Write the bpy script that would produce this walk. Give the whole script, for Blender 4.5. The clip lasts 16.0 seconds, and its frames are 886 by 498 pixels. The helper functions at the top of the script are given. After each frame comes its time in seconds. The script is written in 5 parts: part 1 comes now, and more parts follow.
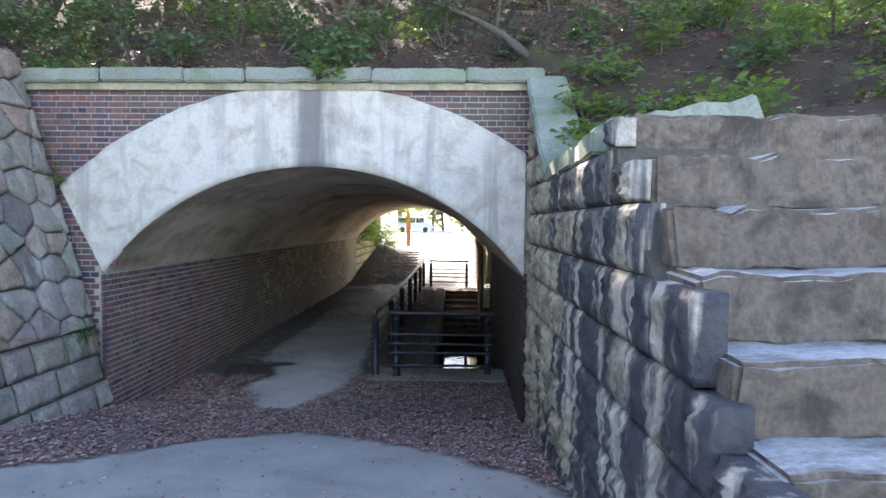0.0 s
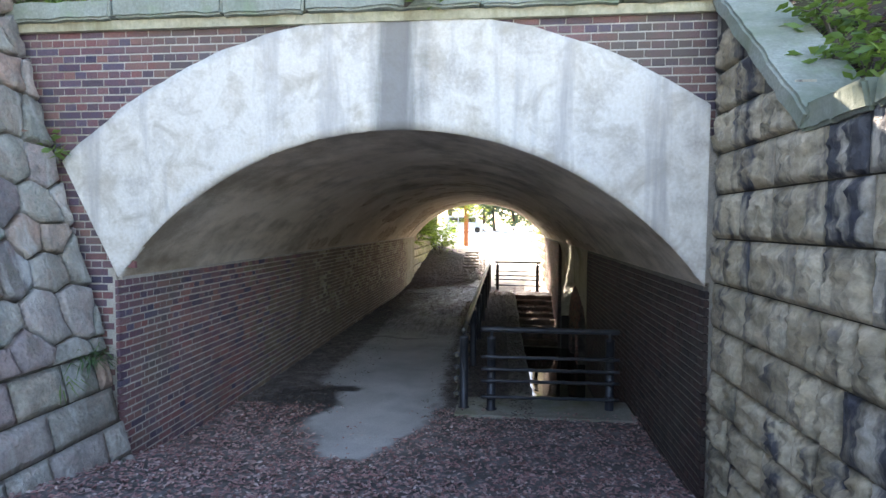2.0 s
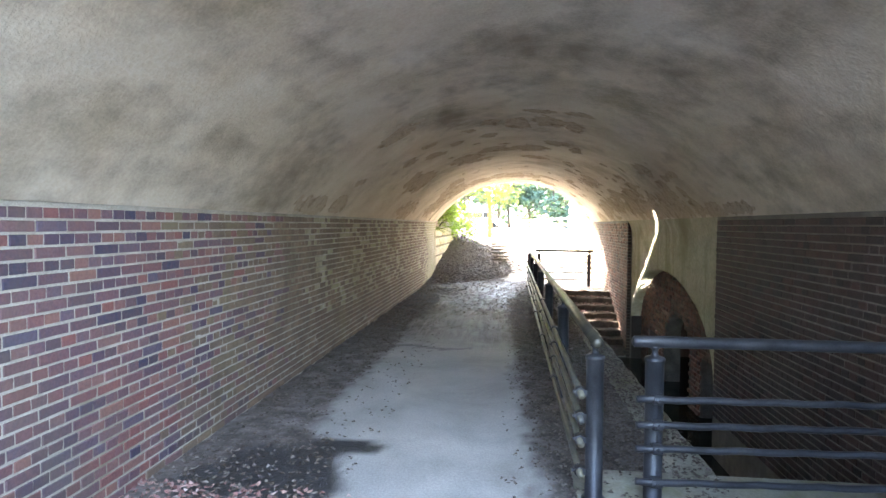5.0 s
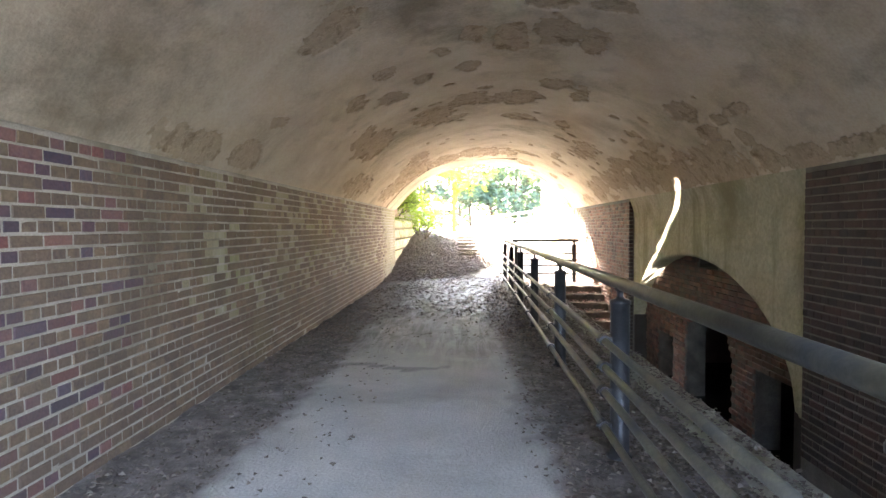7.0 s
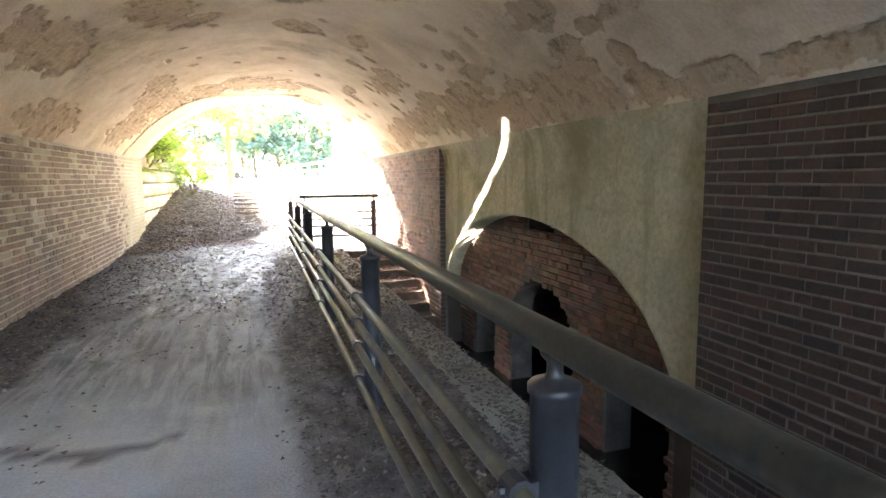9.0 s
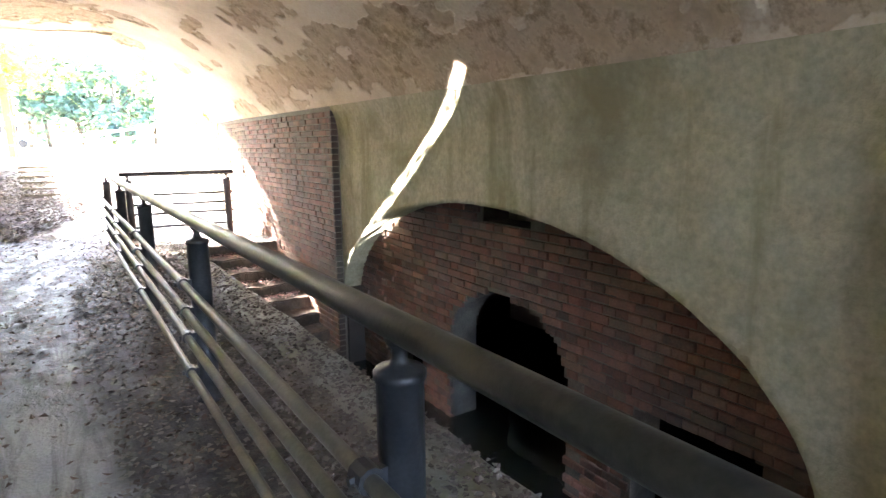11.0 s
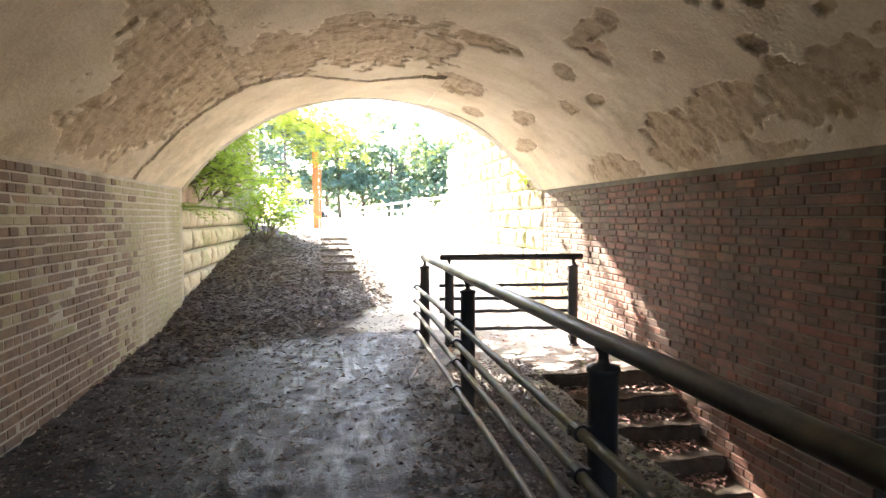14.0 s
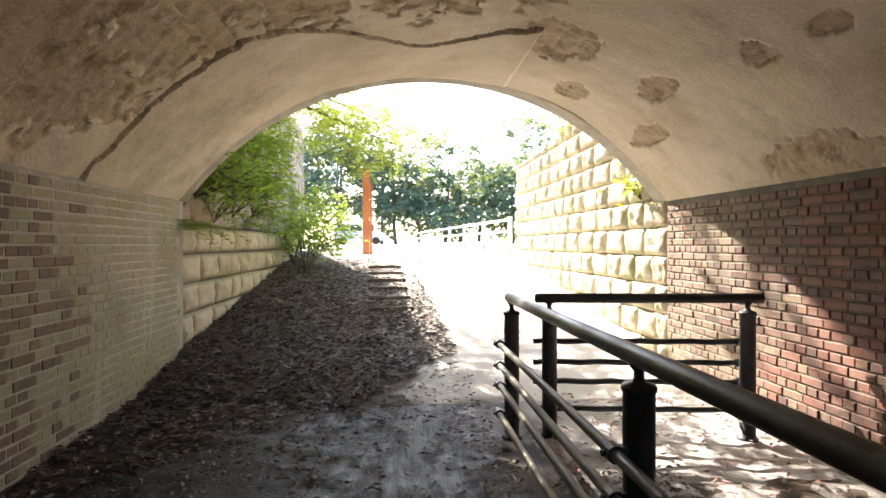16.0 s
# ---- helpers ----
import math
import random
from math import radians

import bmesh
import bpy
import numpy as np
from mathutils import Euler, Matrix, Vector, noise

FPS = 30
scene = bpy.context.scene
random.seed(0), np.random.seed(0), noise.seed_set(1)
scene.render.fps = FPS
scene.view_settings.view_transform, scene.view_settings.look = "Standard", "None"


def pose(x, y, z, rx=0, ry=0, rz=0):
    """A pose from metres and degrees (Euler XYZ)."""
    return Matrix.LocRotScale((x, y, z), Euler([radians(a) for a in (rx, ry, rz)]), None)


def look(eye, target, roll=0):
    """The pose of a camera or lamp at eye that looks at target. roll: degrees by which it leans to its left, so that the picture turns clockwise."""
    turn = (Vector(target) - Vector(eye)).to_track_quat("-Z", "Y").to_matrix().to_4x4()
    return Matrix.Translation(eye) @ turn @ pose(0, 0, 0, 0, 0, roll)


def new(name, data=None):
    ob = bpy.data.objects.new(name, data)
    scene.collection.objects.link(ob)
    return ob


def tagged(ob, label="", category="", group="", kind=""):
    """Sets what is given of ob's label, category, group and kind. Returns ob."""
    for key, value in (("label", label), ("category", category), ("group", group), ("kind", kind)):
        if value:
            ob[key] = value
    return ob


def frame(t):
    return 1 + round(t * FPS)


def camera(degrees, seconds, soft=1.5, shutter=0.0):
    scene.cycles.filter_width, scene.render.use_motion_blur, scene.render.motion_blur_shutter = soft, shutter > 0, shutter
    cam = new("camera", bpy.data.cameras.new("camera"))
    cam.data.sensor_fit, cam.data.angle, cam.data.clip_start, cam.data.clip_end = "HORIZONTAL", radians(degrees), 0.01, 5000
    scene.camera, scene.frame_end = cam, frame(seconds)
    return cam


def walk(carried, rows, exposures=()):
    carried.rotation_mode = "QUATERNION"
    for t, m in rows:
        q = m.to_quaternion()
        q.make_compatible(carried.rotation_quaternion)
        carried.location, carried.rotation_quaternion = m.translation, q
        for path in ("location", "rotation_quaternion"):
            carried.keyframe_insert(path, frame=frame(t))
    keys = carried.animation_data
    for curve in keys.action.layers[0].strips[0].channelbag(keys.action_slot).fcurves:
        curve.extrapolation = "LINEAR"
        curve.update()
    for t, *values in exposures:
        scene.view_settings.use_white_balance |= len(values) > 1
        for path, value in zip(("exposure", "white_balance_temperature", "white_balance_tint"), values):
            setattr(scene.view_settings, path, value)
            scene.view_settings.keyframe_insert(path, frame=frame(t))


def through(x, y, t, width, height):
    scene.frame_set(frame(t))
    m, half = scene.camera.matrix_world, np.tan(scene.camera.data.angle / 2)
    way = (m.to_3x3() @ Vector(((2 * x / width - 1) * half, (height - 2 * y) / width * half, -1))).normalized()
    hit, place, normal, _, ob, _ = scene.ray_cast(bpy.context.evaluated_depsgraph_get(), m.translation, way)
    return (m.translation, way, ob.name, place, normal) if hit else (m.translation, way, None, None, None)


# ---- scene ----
cam = camera(75.7, 16.0)
METRES, EYE, TILT, LEAN, TURN = 19.5, 2.58, 2.2, 0.0, 1.35
ROWS = [
    (0.0, 0.0, 0.0, 0.0, 0.04, -4.77, -0.45),
    (0.5, -0.0095, 0.023, -0.002, 2.44, -4.57, -0.23),
    (1.0, -0.021, 0.0466, -0.0037, 3.69, -4.56, -0.2),
    (1.5, -0.0322, 0.0743, -0.0051, 4.22, -4.52, -0.28),
    (2.0, -0.0418, 0.1068, -0.0111, 4.61, -4.71, -0.14),
    (2.5, -0.0503, 0.1377, -0.0176, 4.95, -4.7, -0.19),
    (3.0, -0.0573, 0.1692, -0.024, 5.25, -4.69, -0.05),
    (3.5, -0.0656, 0.1989, -0.0296, 5.49, -4.78, -0.16),
    (4.0, -0.0727, 0.2308, -0.0357, 5.7, -4.8, -0.07),
    (6.5, -0.1075, 0.3938, -0.0725, 3.1, -4.24, 0.31),
    (7.0, -0.105, 0.428, -0.0764, 1.28, -4.4, 0.44),
    (7.5, -0.0997, 0.4617, -0.0778, -2.64, -4.57, 0.31),
    (8.0, -0.0957, 0.491, -0.0792, -8.03, -4.78, 0.2),
    (8.5, -0.0946, 0.5187, -0.0806, -13.55, -6.84, -0.14),
    (9.0, -0.0881, 0.5469, -0.0797, -19.31, -9.28, -0.08),
    (9.5, -0.0858, 0.5776, -0.0792, -24.12, -10.08, -0.33),
    (12.0, -0.0854, 0.7288, -0.0845, -38.22, -12.97, -0.8),
    (12.5, -0.0891, 0.7633, -0.0851, -34.48, -12.18, -0.75),
    (13.0, -0.0946, 0.7938, -0.0851, -26.0, -9.56, -0.68),
    (13.5, -0.0975, 0.8254, -0.0869, -17.53, -6.21, -0.44),
    (14.0, -0.0977, 0.8561, -0.0875, -11.77, -5.34, -0.28),
    (14.5, -0.0956, 0.8876, -0.0895, -9.97, -4.16, -0.15),
    (15.0, -0.0941, 0.9175, -0.0913, -8.13, -3.36, -0.08),
    (15.5, -0.0902, 0.9445, -0.0935, -7.44, -2.7, -0.0),
    (16.0, -0.0897, 0.9727, -0.0949, -6.24, -2.66, -0.05),
]
EXPO = [(0.0, 2.3, 6700, 17), (2.0, 2.5, 6900, 17), (3.5, 3.1, 6700, 14), (4.0, 3.75, 6700, 12), (6.5, 4.6, 7300, 20), (9.5, 5.15, 7000, 19), (12.0, 5.3, 6500, 20), (12.5, 5.25, 6500, 20), (13.0, 4.85, 6500, 20), (13.5, 4.2, 6600, 18), (14.0, 3.6, 6800, 16), (16.0, 2.45, 7000, 16)]
walk(cam, [(t, pose(0, 0, EYE, TILT, LEAN, TURN) @ pose(METRES * x, METRES * y, METRES * z, 90 + pitch, roll, yaw)) for t, x, y, z, yaw, pitch, roll in ROWS], EXPO)

# ---- world and sun ----
SUN_WAY = Vector((0.5, -1.0, -0.77)).normalized()  # the way the sunlight travels
world = bpy.data.worlds.new("world")
scene.world = world
world.use_nodes = True
wn = world.node_tree
sky = wn.nodes.new("ShaderNodeTexSky")
sky.sky_type, sky.sun_disc = "NISHITA", False
sky.sun_elevation = math.asin(-SUN_WAY.z)
sky.sun_rotation = math.atan2(-SUN_WAY.x, -SUN_WAY.y)
wn.links.new(sky.outputs["Color"], wn.nodes["Background"].inputs["Color"])
wn.nodes["Background"].inputs["Strength"].default_value = 0.15
sun_data = bpy.data.lights.new("sun", "SUN")
sun_data.energy, sun_data.angle, sun_data.color = 5.0, radians(0.5), (1.0, 0.93, 0.82)
sun = new("sun", sun_data)
sun.matrix_world = Matrix.Translation((0, 40, 30)) @ SUN_WAY.to_track_quat("-Z", "Y").to_matrix().to_4x4()
# added area lamp that stands in for sunlight mirrored off the channel water
glint_data = bpy.data.lights.new("glint_stand_in", "AREA")
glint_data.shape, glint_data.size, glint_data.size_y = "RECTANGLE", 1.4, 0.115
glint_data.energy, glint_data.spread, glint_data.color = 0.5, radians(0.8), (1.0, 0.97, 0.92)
glint_data.use_nodes = True  # noise breaks the lamp up in place of ripples
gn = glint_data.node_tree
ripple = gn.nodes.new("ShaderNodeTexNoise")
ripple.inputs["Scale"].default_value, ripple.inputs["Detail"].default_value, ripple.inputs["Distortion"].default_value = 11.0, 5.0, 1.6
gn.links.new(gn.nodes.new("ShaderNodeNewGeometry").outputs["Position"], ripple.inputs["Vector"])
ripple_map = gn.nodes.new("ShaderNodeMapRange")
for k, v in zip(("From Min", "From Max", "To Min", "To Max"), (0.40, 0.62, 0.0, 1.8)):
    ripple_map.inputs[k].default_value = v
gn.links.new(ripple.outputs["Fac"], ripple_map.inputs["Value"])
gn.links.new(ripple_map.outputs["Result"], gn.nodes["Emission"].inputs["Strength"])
glint = new("glint_stand_in", glint_data)
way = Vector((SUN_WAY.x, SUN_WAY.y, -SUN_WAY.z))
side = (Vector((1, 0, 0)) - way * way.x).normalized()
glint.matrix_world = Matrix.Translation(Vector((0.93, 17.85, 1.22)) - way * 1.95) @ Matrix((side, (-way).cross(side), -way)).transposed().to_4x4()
# added area lamp under the entrance arch, on top of the sky's own light
door_data = bpy.data.lights.new("entrance_fill", "AREA")
door_data.shape, door_data.size, door_data.size_y, door_data.spread = "RECTANGLE", 2.4, 0.7, radians(84)
door_data.energy, door_data.color = 1.6, (0.62, 0.8, 1.0)
door_light = new("entrance_fill", door_data)
door_light.matrix_world = look((-1.5, 7.2, 2.75), (-3.3, 9.3, 0.0))


# ---- materials ----
def node_mat(name):
    m = bpy.data.materials.new(name)
    m.use_nodes = True
    nt = m.node_tree
    return m, nt, nt.nodes["Principled BSDF"]


def noise_node(nt, vec, scale, detail=4.0, rough=0.55, distort=0.0):
    n = nt.nodes.new("ShaderNodeTexNoise")
    n.inputs["Scale"].default_value, n.inputs["Detail"].default_value = scale, detail
    n.inputs["Roughness"].default_value, n.inputs["Distortion"].default_value = rough, distort
    nt.links.new(vec, n.inputs["Vector"])
    return n.outputs["Fac"]


def ramp(nt, fac, stops):
    r = nt.nodes.new("ShaderNodeValToRGB")
    els = r.color_ramp.elements
    while len(els) < len(stops):
        els.new(0.5)
    for e, (p, c) in zip(els, stops):
        e.position, e.color = p, (*c, 1) if len(c) == 3 else c
    nt.links.new(fac, r.inputs["Fac"])
    return r.outputs["Color"]


def mix(nt, fac, a, b, mode="MIX"):
    n = nt.nodes.new("ShaderNodeMix")
    n.data_type, n.blend_type = "RGBA", mode
    for sock, v in ((n.inputs[0], fac), (n.inputs[6], a), (n.inputs[7], b)):
        if isinstance(v, (int, float)):
            sock.default_value = v
        elif isinstance(v, tuple):
            sock.default_value = (*v, 1)
        else:
            nt.links.new(v, sock)
    return n.outputs[2]


def grey(v):
    return (v, v, v)


def stretched(nt, vec, s):
    n = nt.nodes.new("ShaderNodeMapping")
    n.inputs["Scale"].default_value = s
    nt.links.new(vec, n.inputs["Vector"])
    return n.outputs["Vector"]


def surface(name, colours, scale=3.0, fine=40.0, rough=0.85, bump=0.3, vary=None, tint=0.35, stain=None, stain_scale=0.8, streak=None, streak_at=(0.55, 0.72), metal=0.0, moss=None, depth=0.02, runs=None, top=None):
    """Weathered surface: a large mottle between colours, a fine grain, stains, vertical streaks and moss, with a bump."""
    m, nt, b = node_mat(name)
    pos = nt.nodes.new("ShaderNodeNewGeometry").outputs["Position"]
    big = noise_node(nt, pos, scale, 5.0, 0.6)
    small = noise_node(nt, pos, fine, 3.0, 0.6)
    n = len(colours)
    col = ramp(nt, big, [(0.3 + 0.4 * i / max(1, n - 1), c) for i, c in enumerate(colours)])
    if vary:
        src = nt.nodes.new("ShaderNodeObjectInfo").outputs["Random"] if vary == "object" else nt.nodes.new("ShaderNodeNewGeometry").outputs["Random Per Island"]
        col = mix(nt, tint, col, ramp(nt, src, [(i / max(1, n - 1), c) for i, c in enumerate(colours)]))
    col = mix(nt, 0.35, col, ramp(nt, small, [(0.3, grey(0.25)), (0.7, grey(0.75))]), "OVERLAY")
    if stain:
        f = ramp(nt, noise_node(nt, pos, stain_scale, 6.0, 0.65, 0.6), [(0.5, grey(0.0)), (0.68, grey(0.85))])
        col = mix(nt, f, col, stain)
    if streak:
        f = ramp(nt, noise_node(nt, stretched(nt, pos, (2.2, 2.2, 0.22)), 1.6, 5.0, 0.6, 0.2), [(streak_at[0], grey(0.0)), (streak_at[1], grey(0.9))])
        col = mix(nt, f, col, streak)
    if moss:
        f = ramp(nt, noise_node(nt, pos, 1.1, 6.0, 0.7), [(0.52, grey(0.0)), (0.66, grey(0.75))])
        col = mix(nt, f, col, moss)
    if runs:
        # one broad dark run of water at a given x
        sep = nt.nodes.new("ShaderNodeSeparateXYZ")
        nt.links.new(pos, sep.inputs[0])
        d = nt.nodes.new("ShaderNodeMath")
        d.operation, d.inputs[1].default_value = "SUBTRACT", runs[0]
        nt.links.new(sep.outputs["X"], d.inputs[0])
        e = nt.nodes.new("ShaderNodeMath")
        e.operation = "ABSOLUTE"
        nt.links.new(d.outputs[0], e.inputs[0])
        g = nt.nodes.new("ShaderNodeMath")
        g.operation = "MULTIPLY_ADD"
        g.inputs[1].default_value, g.inputs[2].default_value = -1.0, runs[1] + 0.28
        nt.links.new(e.outputs[0], g.inputs[0])
        h = nt.nodes.new("ShaderNodeMath")
        h.operation = "MULTIPLY"
        nt.links.new(g.outputs[0], h.inputs[0])
        nt.links.new(noise_node(nt, stretched(nt, pos, (6.0, 6.0, 0.5)), 1.0, 5.0, 0.6), h.inputs[1])
        col = mix(nt, ramp(nt, h.outputs[0], [(0.08, grey(0.0)), (0.2, grey(0.85))]), col, (0.20, 0.195, 0.185))
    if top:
        # faces that look up take the paler top colour, broken up by noise
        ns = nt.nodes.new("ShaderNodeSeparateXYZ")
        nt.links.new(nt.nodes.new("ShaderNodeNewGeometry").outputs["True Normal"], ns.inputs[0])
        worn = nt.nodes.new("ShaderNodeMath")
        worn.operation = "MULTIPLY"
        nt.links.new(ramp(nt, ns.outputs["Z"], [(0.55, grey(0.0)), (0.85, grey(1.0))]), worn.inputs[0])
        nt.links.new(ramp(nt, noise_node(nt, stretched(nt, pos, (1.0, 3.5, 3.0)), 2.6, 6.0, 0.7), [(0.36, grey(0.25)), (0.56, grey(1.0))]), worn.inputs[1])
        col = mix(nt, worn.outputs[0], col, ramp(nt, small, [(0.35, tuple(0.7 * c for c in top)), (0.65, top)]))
    nt.links.new(col, b.inputs["Base Color"])
    rr = ramp(nt, big, [(0.3, grey(max(0.05, rough - 0.12))), (0.7, grey(min(1.0, rough + 0.1)))])
    nt.links.new(rr, b.inputs["Roughness"])
    b.inputs["Metallic"].default_value = metal
    bp = nt.nodes.new("ShaderNodeBump")
    bp.inputs["Strength"].default_value, bp.inputs["Distance"].default_value = bump, depth
    nt.links.new(mix(nt, 0.4, big, small), bp.inputs["Height"])
    nt.links.new(bp.outputs["Normal"], b.inputs["Normal"])
    return m


def leaf_mat(name, colours, through=0.35, rough=0.5):
    m, nt, b = node_mat(name)
    src = nt.nodes.new("ShaderNodeNewGeometry").outputs["Random Per Island"]
    col = ramp(nt, src, [(i / max(1, len(colours) - 1), c) for i, c in enumerate(colours)])
    nt.links.new(col, b.inputs["Base Color"])
    b.inputs["Roughness"].default_value = rough
    if through:
        tr = nt.nodes.new("ShaderNodeBsdfTranslucent")
        nt.links.new(mix(nt, 0.6, col, (0.55, 0.7, 0.08)), tr.inputs["Color"])
        ms = nt.nodes.new("ShaderNodeMixShader")
        ms.inputs[0].default_value = through
        nt.links.new(b.outputs[0], ms.inputs[1])
        nt.links.new(tr.outputs[0], ms.inputs[2])
        nt.links.new(ms.outputs[0], nt.nodes["Material Output"].inputs["Surface"])
    return m


BRICK = surface("red_brick", [(0.04, 0.045, 0.085), (0.15, 0.085, 0.10), (0.25, 0.10, 0.085), (0.095, 0.09, 0.135), (0.27, 0.135, 0.11), (0.20, 0.11, 0.115), (0.065, 0.058, 0.078)], 5.0, 70.0, 0.8, 0.35, "island", 0.85, stain=(0.13, 0.11, 0.085), stain_scale=0.6)
BRICK_ONE = surface("red_brick_piece", [(0.04, 0.045, 0.085), (0.15, 0.085, 0.10), (0.25, 0.10, 0.085), (0.095, 0.09, 0.135), (0.27, 0.135, 0.11), (0.20, 0.11, 0.115), (0.065, 0.058, 0.078)], 5.0, 70.0, 0.8, 0.35, "object", 0.85, stain=(0.13, 0.11, 0.085), stain_scale=0.6)
BRICK_OLD = surface("worn_brick", [(0.13, 0.09, 0.07), (0.21, 0.135, 0.095), (0.25, 0.175, 0.115), (0.15, 0.11, 0.09), (0.20, 0.14, 0.105), (0.17, 0.115, 0.09), (0.30, 0.235, 0.16)], 3.0, 60.0, 0.85, 0.5, "island", 0.38, stain=(0.13, 0.10, 0.07), stain_scale=0.7, moss=(0.21, 0.175, 0.105))
BRICK_OLD_ONE = surface("worn_brick_piece", [(0.13, 0.09, 0.07), (0.21, 0.135, 0.095), (0.25, 0.175, 0.115), (0.15, 0.11, 0.09), (0.20, 0.14, 0.105), (0.17, 0.115, 0.09), (0.30, 0.235, 0.16)], 3.0, 60.0, 0.85, 0.5, "object", 0.38, stain=(0.13, 0.10, 0.07), stain_scale=0.7, moss=(0.21, 0.175, 0.105))
# darker than the left wall's bricks; for right wall, bay corner and chamber
BRICK_DARK = surface("dark_brown_brick", [(0.02, 0.018, 0.018), (0.07, 0.037, 0.029), (0.04, 0.028, 0.025), (0.095, 0.047, 0.035)], 5.0, 70.0, 0.8, 0.5, "island", 0.7, stain=(0.05, 0.045, 0.035), stain_scale=0.7)
BRICK_DARK_ONE = surface("dark_brown_brick_piece", [(0.02, 0.018, 0.018), (0.07, 0.037, 0.029), (0.04, 0.028, 0.025), (0.095, 0.047, 0.035)], 5.0, 70.0, 0.8, 0.5, "object", 0.7, stain=(0.05, 0.045, 0.035), stain_scale=0.7)
BRICK_INNER = surface("inner_brick", [(0.05, 0.038, 0.034), (0.21, 0.08, 0.055), (0.10, 0.075, 0.06), (0.26, 0.12, 0.085), (0.15, 0.12, 0.085)], 4.0, 60.0, 0.8, 0.6, "island", 0.65, stain=(0.06, 0.05, 0.04), stain_scale=0.7)
BRICK_INNER_ONE = surface("inner_brick_piece", [(0.05, 0.038, 0.034), (0.21, 0.08, 0.055), (0.10, 0.075, 0.06), (0.26, 0.12, 0.085), (0.15, 0.12, 0.085)], 4.0, 60.0, 0.8, 0.6, "object", 0.65, stain=(0.06, 0.05, 0.04), stain_scale=0.7)
BRICK_GREY = surface("washed_brick", [(0.25, 0.215, 0.135), (0.32, 0.29, 0.19), (0.39, 0.35, 0.25)], 2.2, 60.0, 0.85, 0.4, "island", 0.3, stain=(0.27, 0.28, 0.13), stain_scale=0.9, streak=(0.50, 0.47, 0.38))
MORTAR = surface("mortar", [(0.36, 0.325, 0.27), (0.52, 0.48, 0.41)], 6.0, 90.0, 0.95, 0.3, stain=(0.2, 0.18, 0.12))
# darkened so the recess behind the side arch keeps its shade in the colour
MORTAR_INNER = surface("shaded_inner_mortar", [(0.07, 0.062, 0.052), (0.17, 0.15, 0.125)], 5.0, 80.0, 0.95, 0.4, stain=(0.04, 0.036, 0.03))
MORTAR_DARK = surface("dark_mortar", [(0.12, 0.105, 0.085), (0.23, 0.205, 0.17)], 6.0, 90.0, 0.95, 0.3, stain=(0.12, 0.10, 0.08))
RENDER_WHITE = surface("white_render", [(0.54, 0.505, 0.44), (0.74, 0.705, 0.63), (0.64, 0.59, 0.50)], 2.6, 35.0, 0.9, 0.4, stain=(0.46, 0.41, 0.32), stain_scale=3.0, streak=(0.40, 0.38, 0.35), runs=(-1.78, 0.2))
RENDER_GREEN = surface("mossy_render", [(0.42, 0.38, 0.25), (0.50, 0.47, 0.33), (0.36, 0.35, 0.20)], 1.6, 22.0, 0.9, 0.9, stain=(0.28, 0.25, 0.15), streak=(0.26, 0.23, 0.13), depth=0.04)
STONE_GREY = surface("rubble_stone", [(0.13, 0.115, 0.125), (0.36, 0.325, 0.26), (0.37, 0.245, 0.19), (0.21, 0.225, 0.19), (0.45, 0.415, 0.355), (0.27, 0.20, 0.205)], 3.5, 30.0, 0.9, 1.0, "object", 0.75, stain=(0.16, 0.145, 0.115), stain_scale=3.2, streak=(0.52, 0.51, 0.46), depth=0.06)
STONE_WING = surface("ashlar_stone", [(0.24, 0.22, 0.19), (0.46, 0.41, 0.32), (0.62, 0.58, 0.50), (0.36, 0.31, 0.23)], 3.2, 26.0, 0.6, 0.9, "object", 0.35, stain=(0.11, 0.095, 0.065), stain_scale=2.6, streak=(0.022, 0.027, 0.045), streak_at=(0.42, 0.49), depth=0.04)
STONE_BUFF = surface("buff_ashlar_stone", [(0.22, 0.185, 0.13), (0.42, 0.345, 0.23), (0.56, 0.485, 0.355), (0.30, 0.235, 0.15)], 3.2, 26.0, 0.6, 0.9, "object", 0.35, stain=(0.11, 0.095, 0.065), stain_scale=2.6, streak=(0.022, 0.027, 0.045), streak_at=(0.50, 0.60), depth=0.04)
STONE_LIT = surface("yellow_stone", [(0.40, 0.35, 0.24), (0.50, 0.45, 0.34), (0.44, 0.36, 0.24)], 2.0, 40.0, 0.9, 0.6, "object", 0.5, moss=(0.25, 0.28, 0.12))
STONE_MOSS = surface("mossy_stone", [(0.21, 0.23, 0.18), (0.33, 0.355, 0.30), (0.26, 0.26, 0.21)], 2.0, 40.0, 0.9, 0.5, "object", 0.4, stain=(0.16, 0.19, 0.12), moss=(0.22, 0.30, 0.17))
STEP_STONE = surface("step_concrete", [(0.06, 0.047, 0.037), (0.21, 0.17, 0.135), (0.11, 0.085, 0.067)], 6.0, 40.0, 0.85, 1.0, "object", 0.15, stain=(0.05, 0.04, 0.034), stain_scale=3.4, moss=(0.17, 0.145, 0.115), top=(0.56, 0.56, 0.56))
# dark colour stands for the shade on the lower channel steps
STEP_SHADED = surface("shaded_step_stone", [(0.04, 0.03, 0.022), (0.12, 0.09, 0.065), (0.07, 0.052, 0.04)], 5.0, 45.0, 0.85, 0.9, "object", 0.2, stain=(0.035, 0.028, 0.022), stain_scale=3.0, moss=(0.16, 0.13, 0.095))
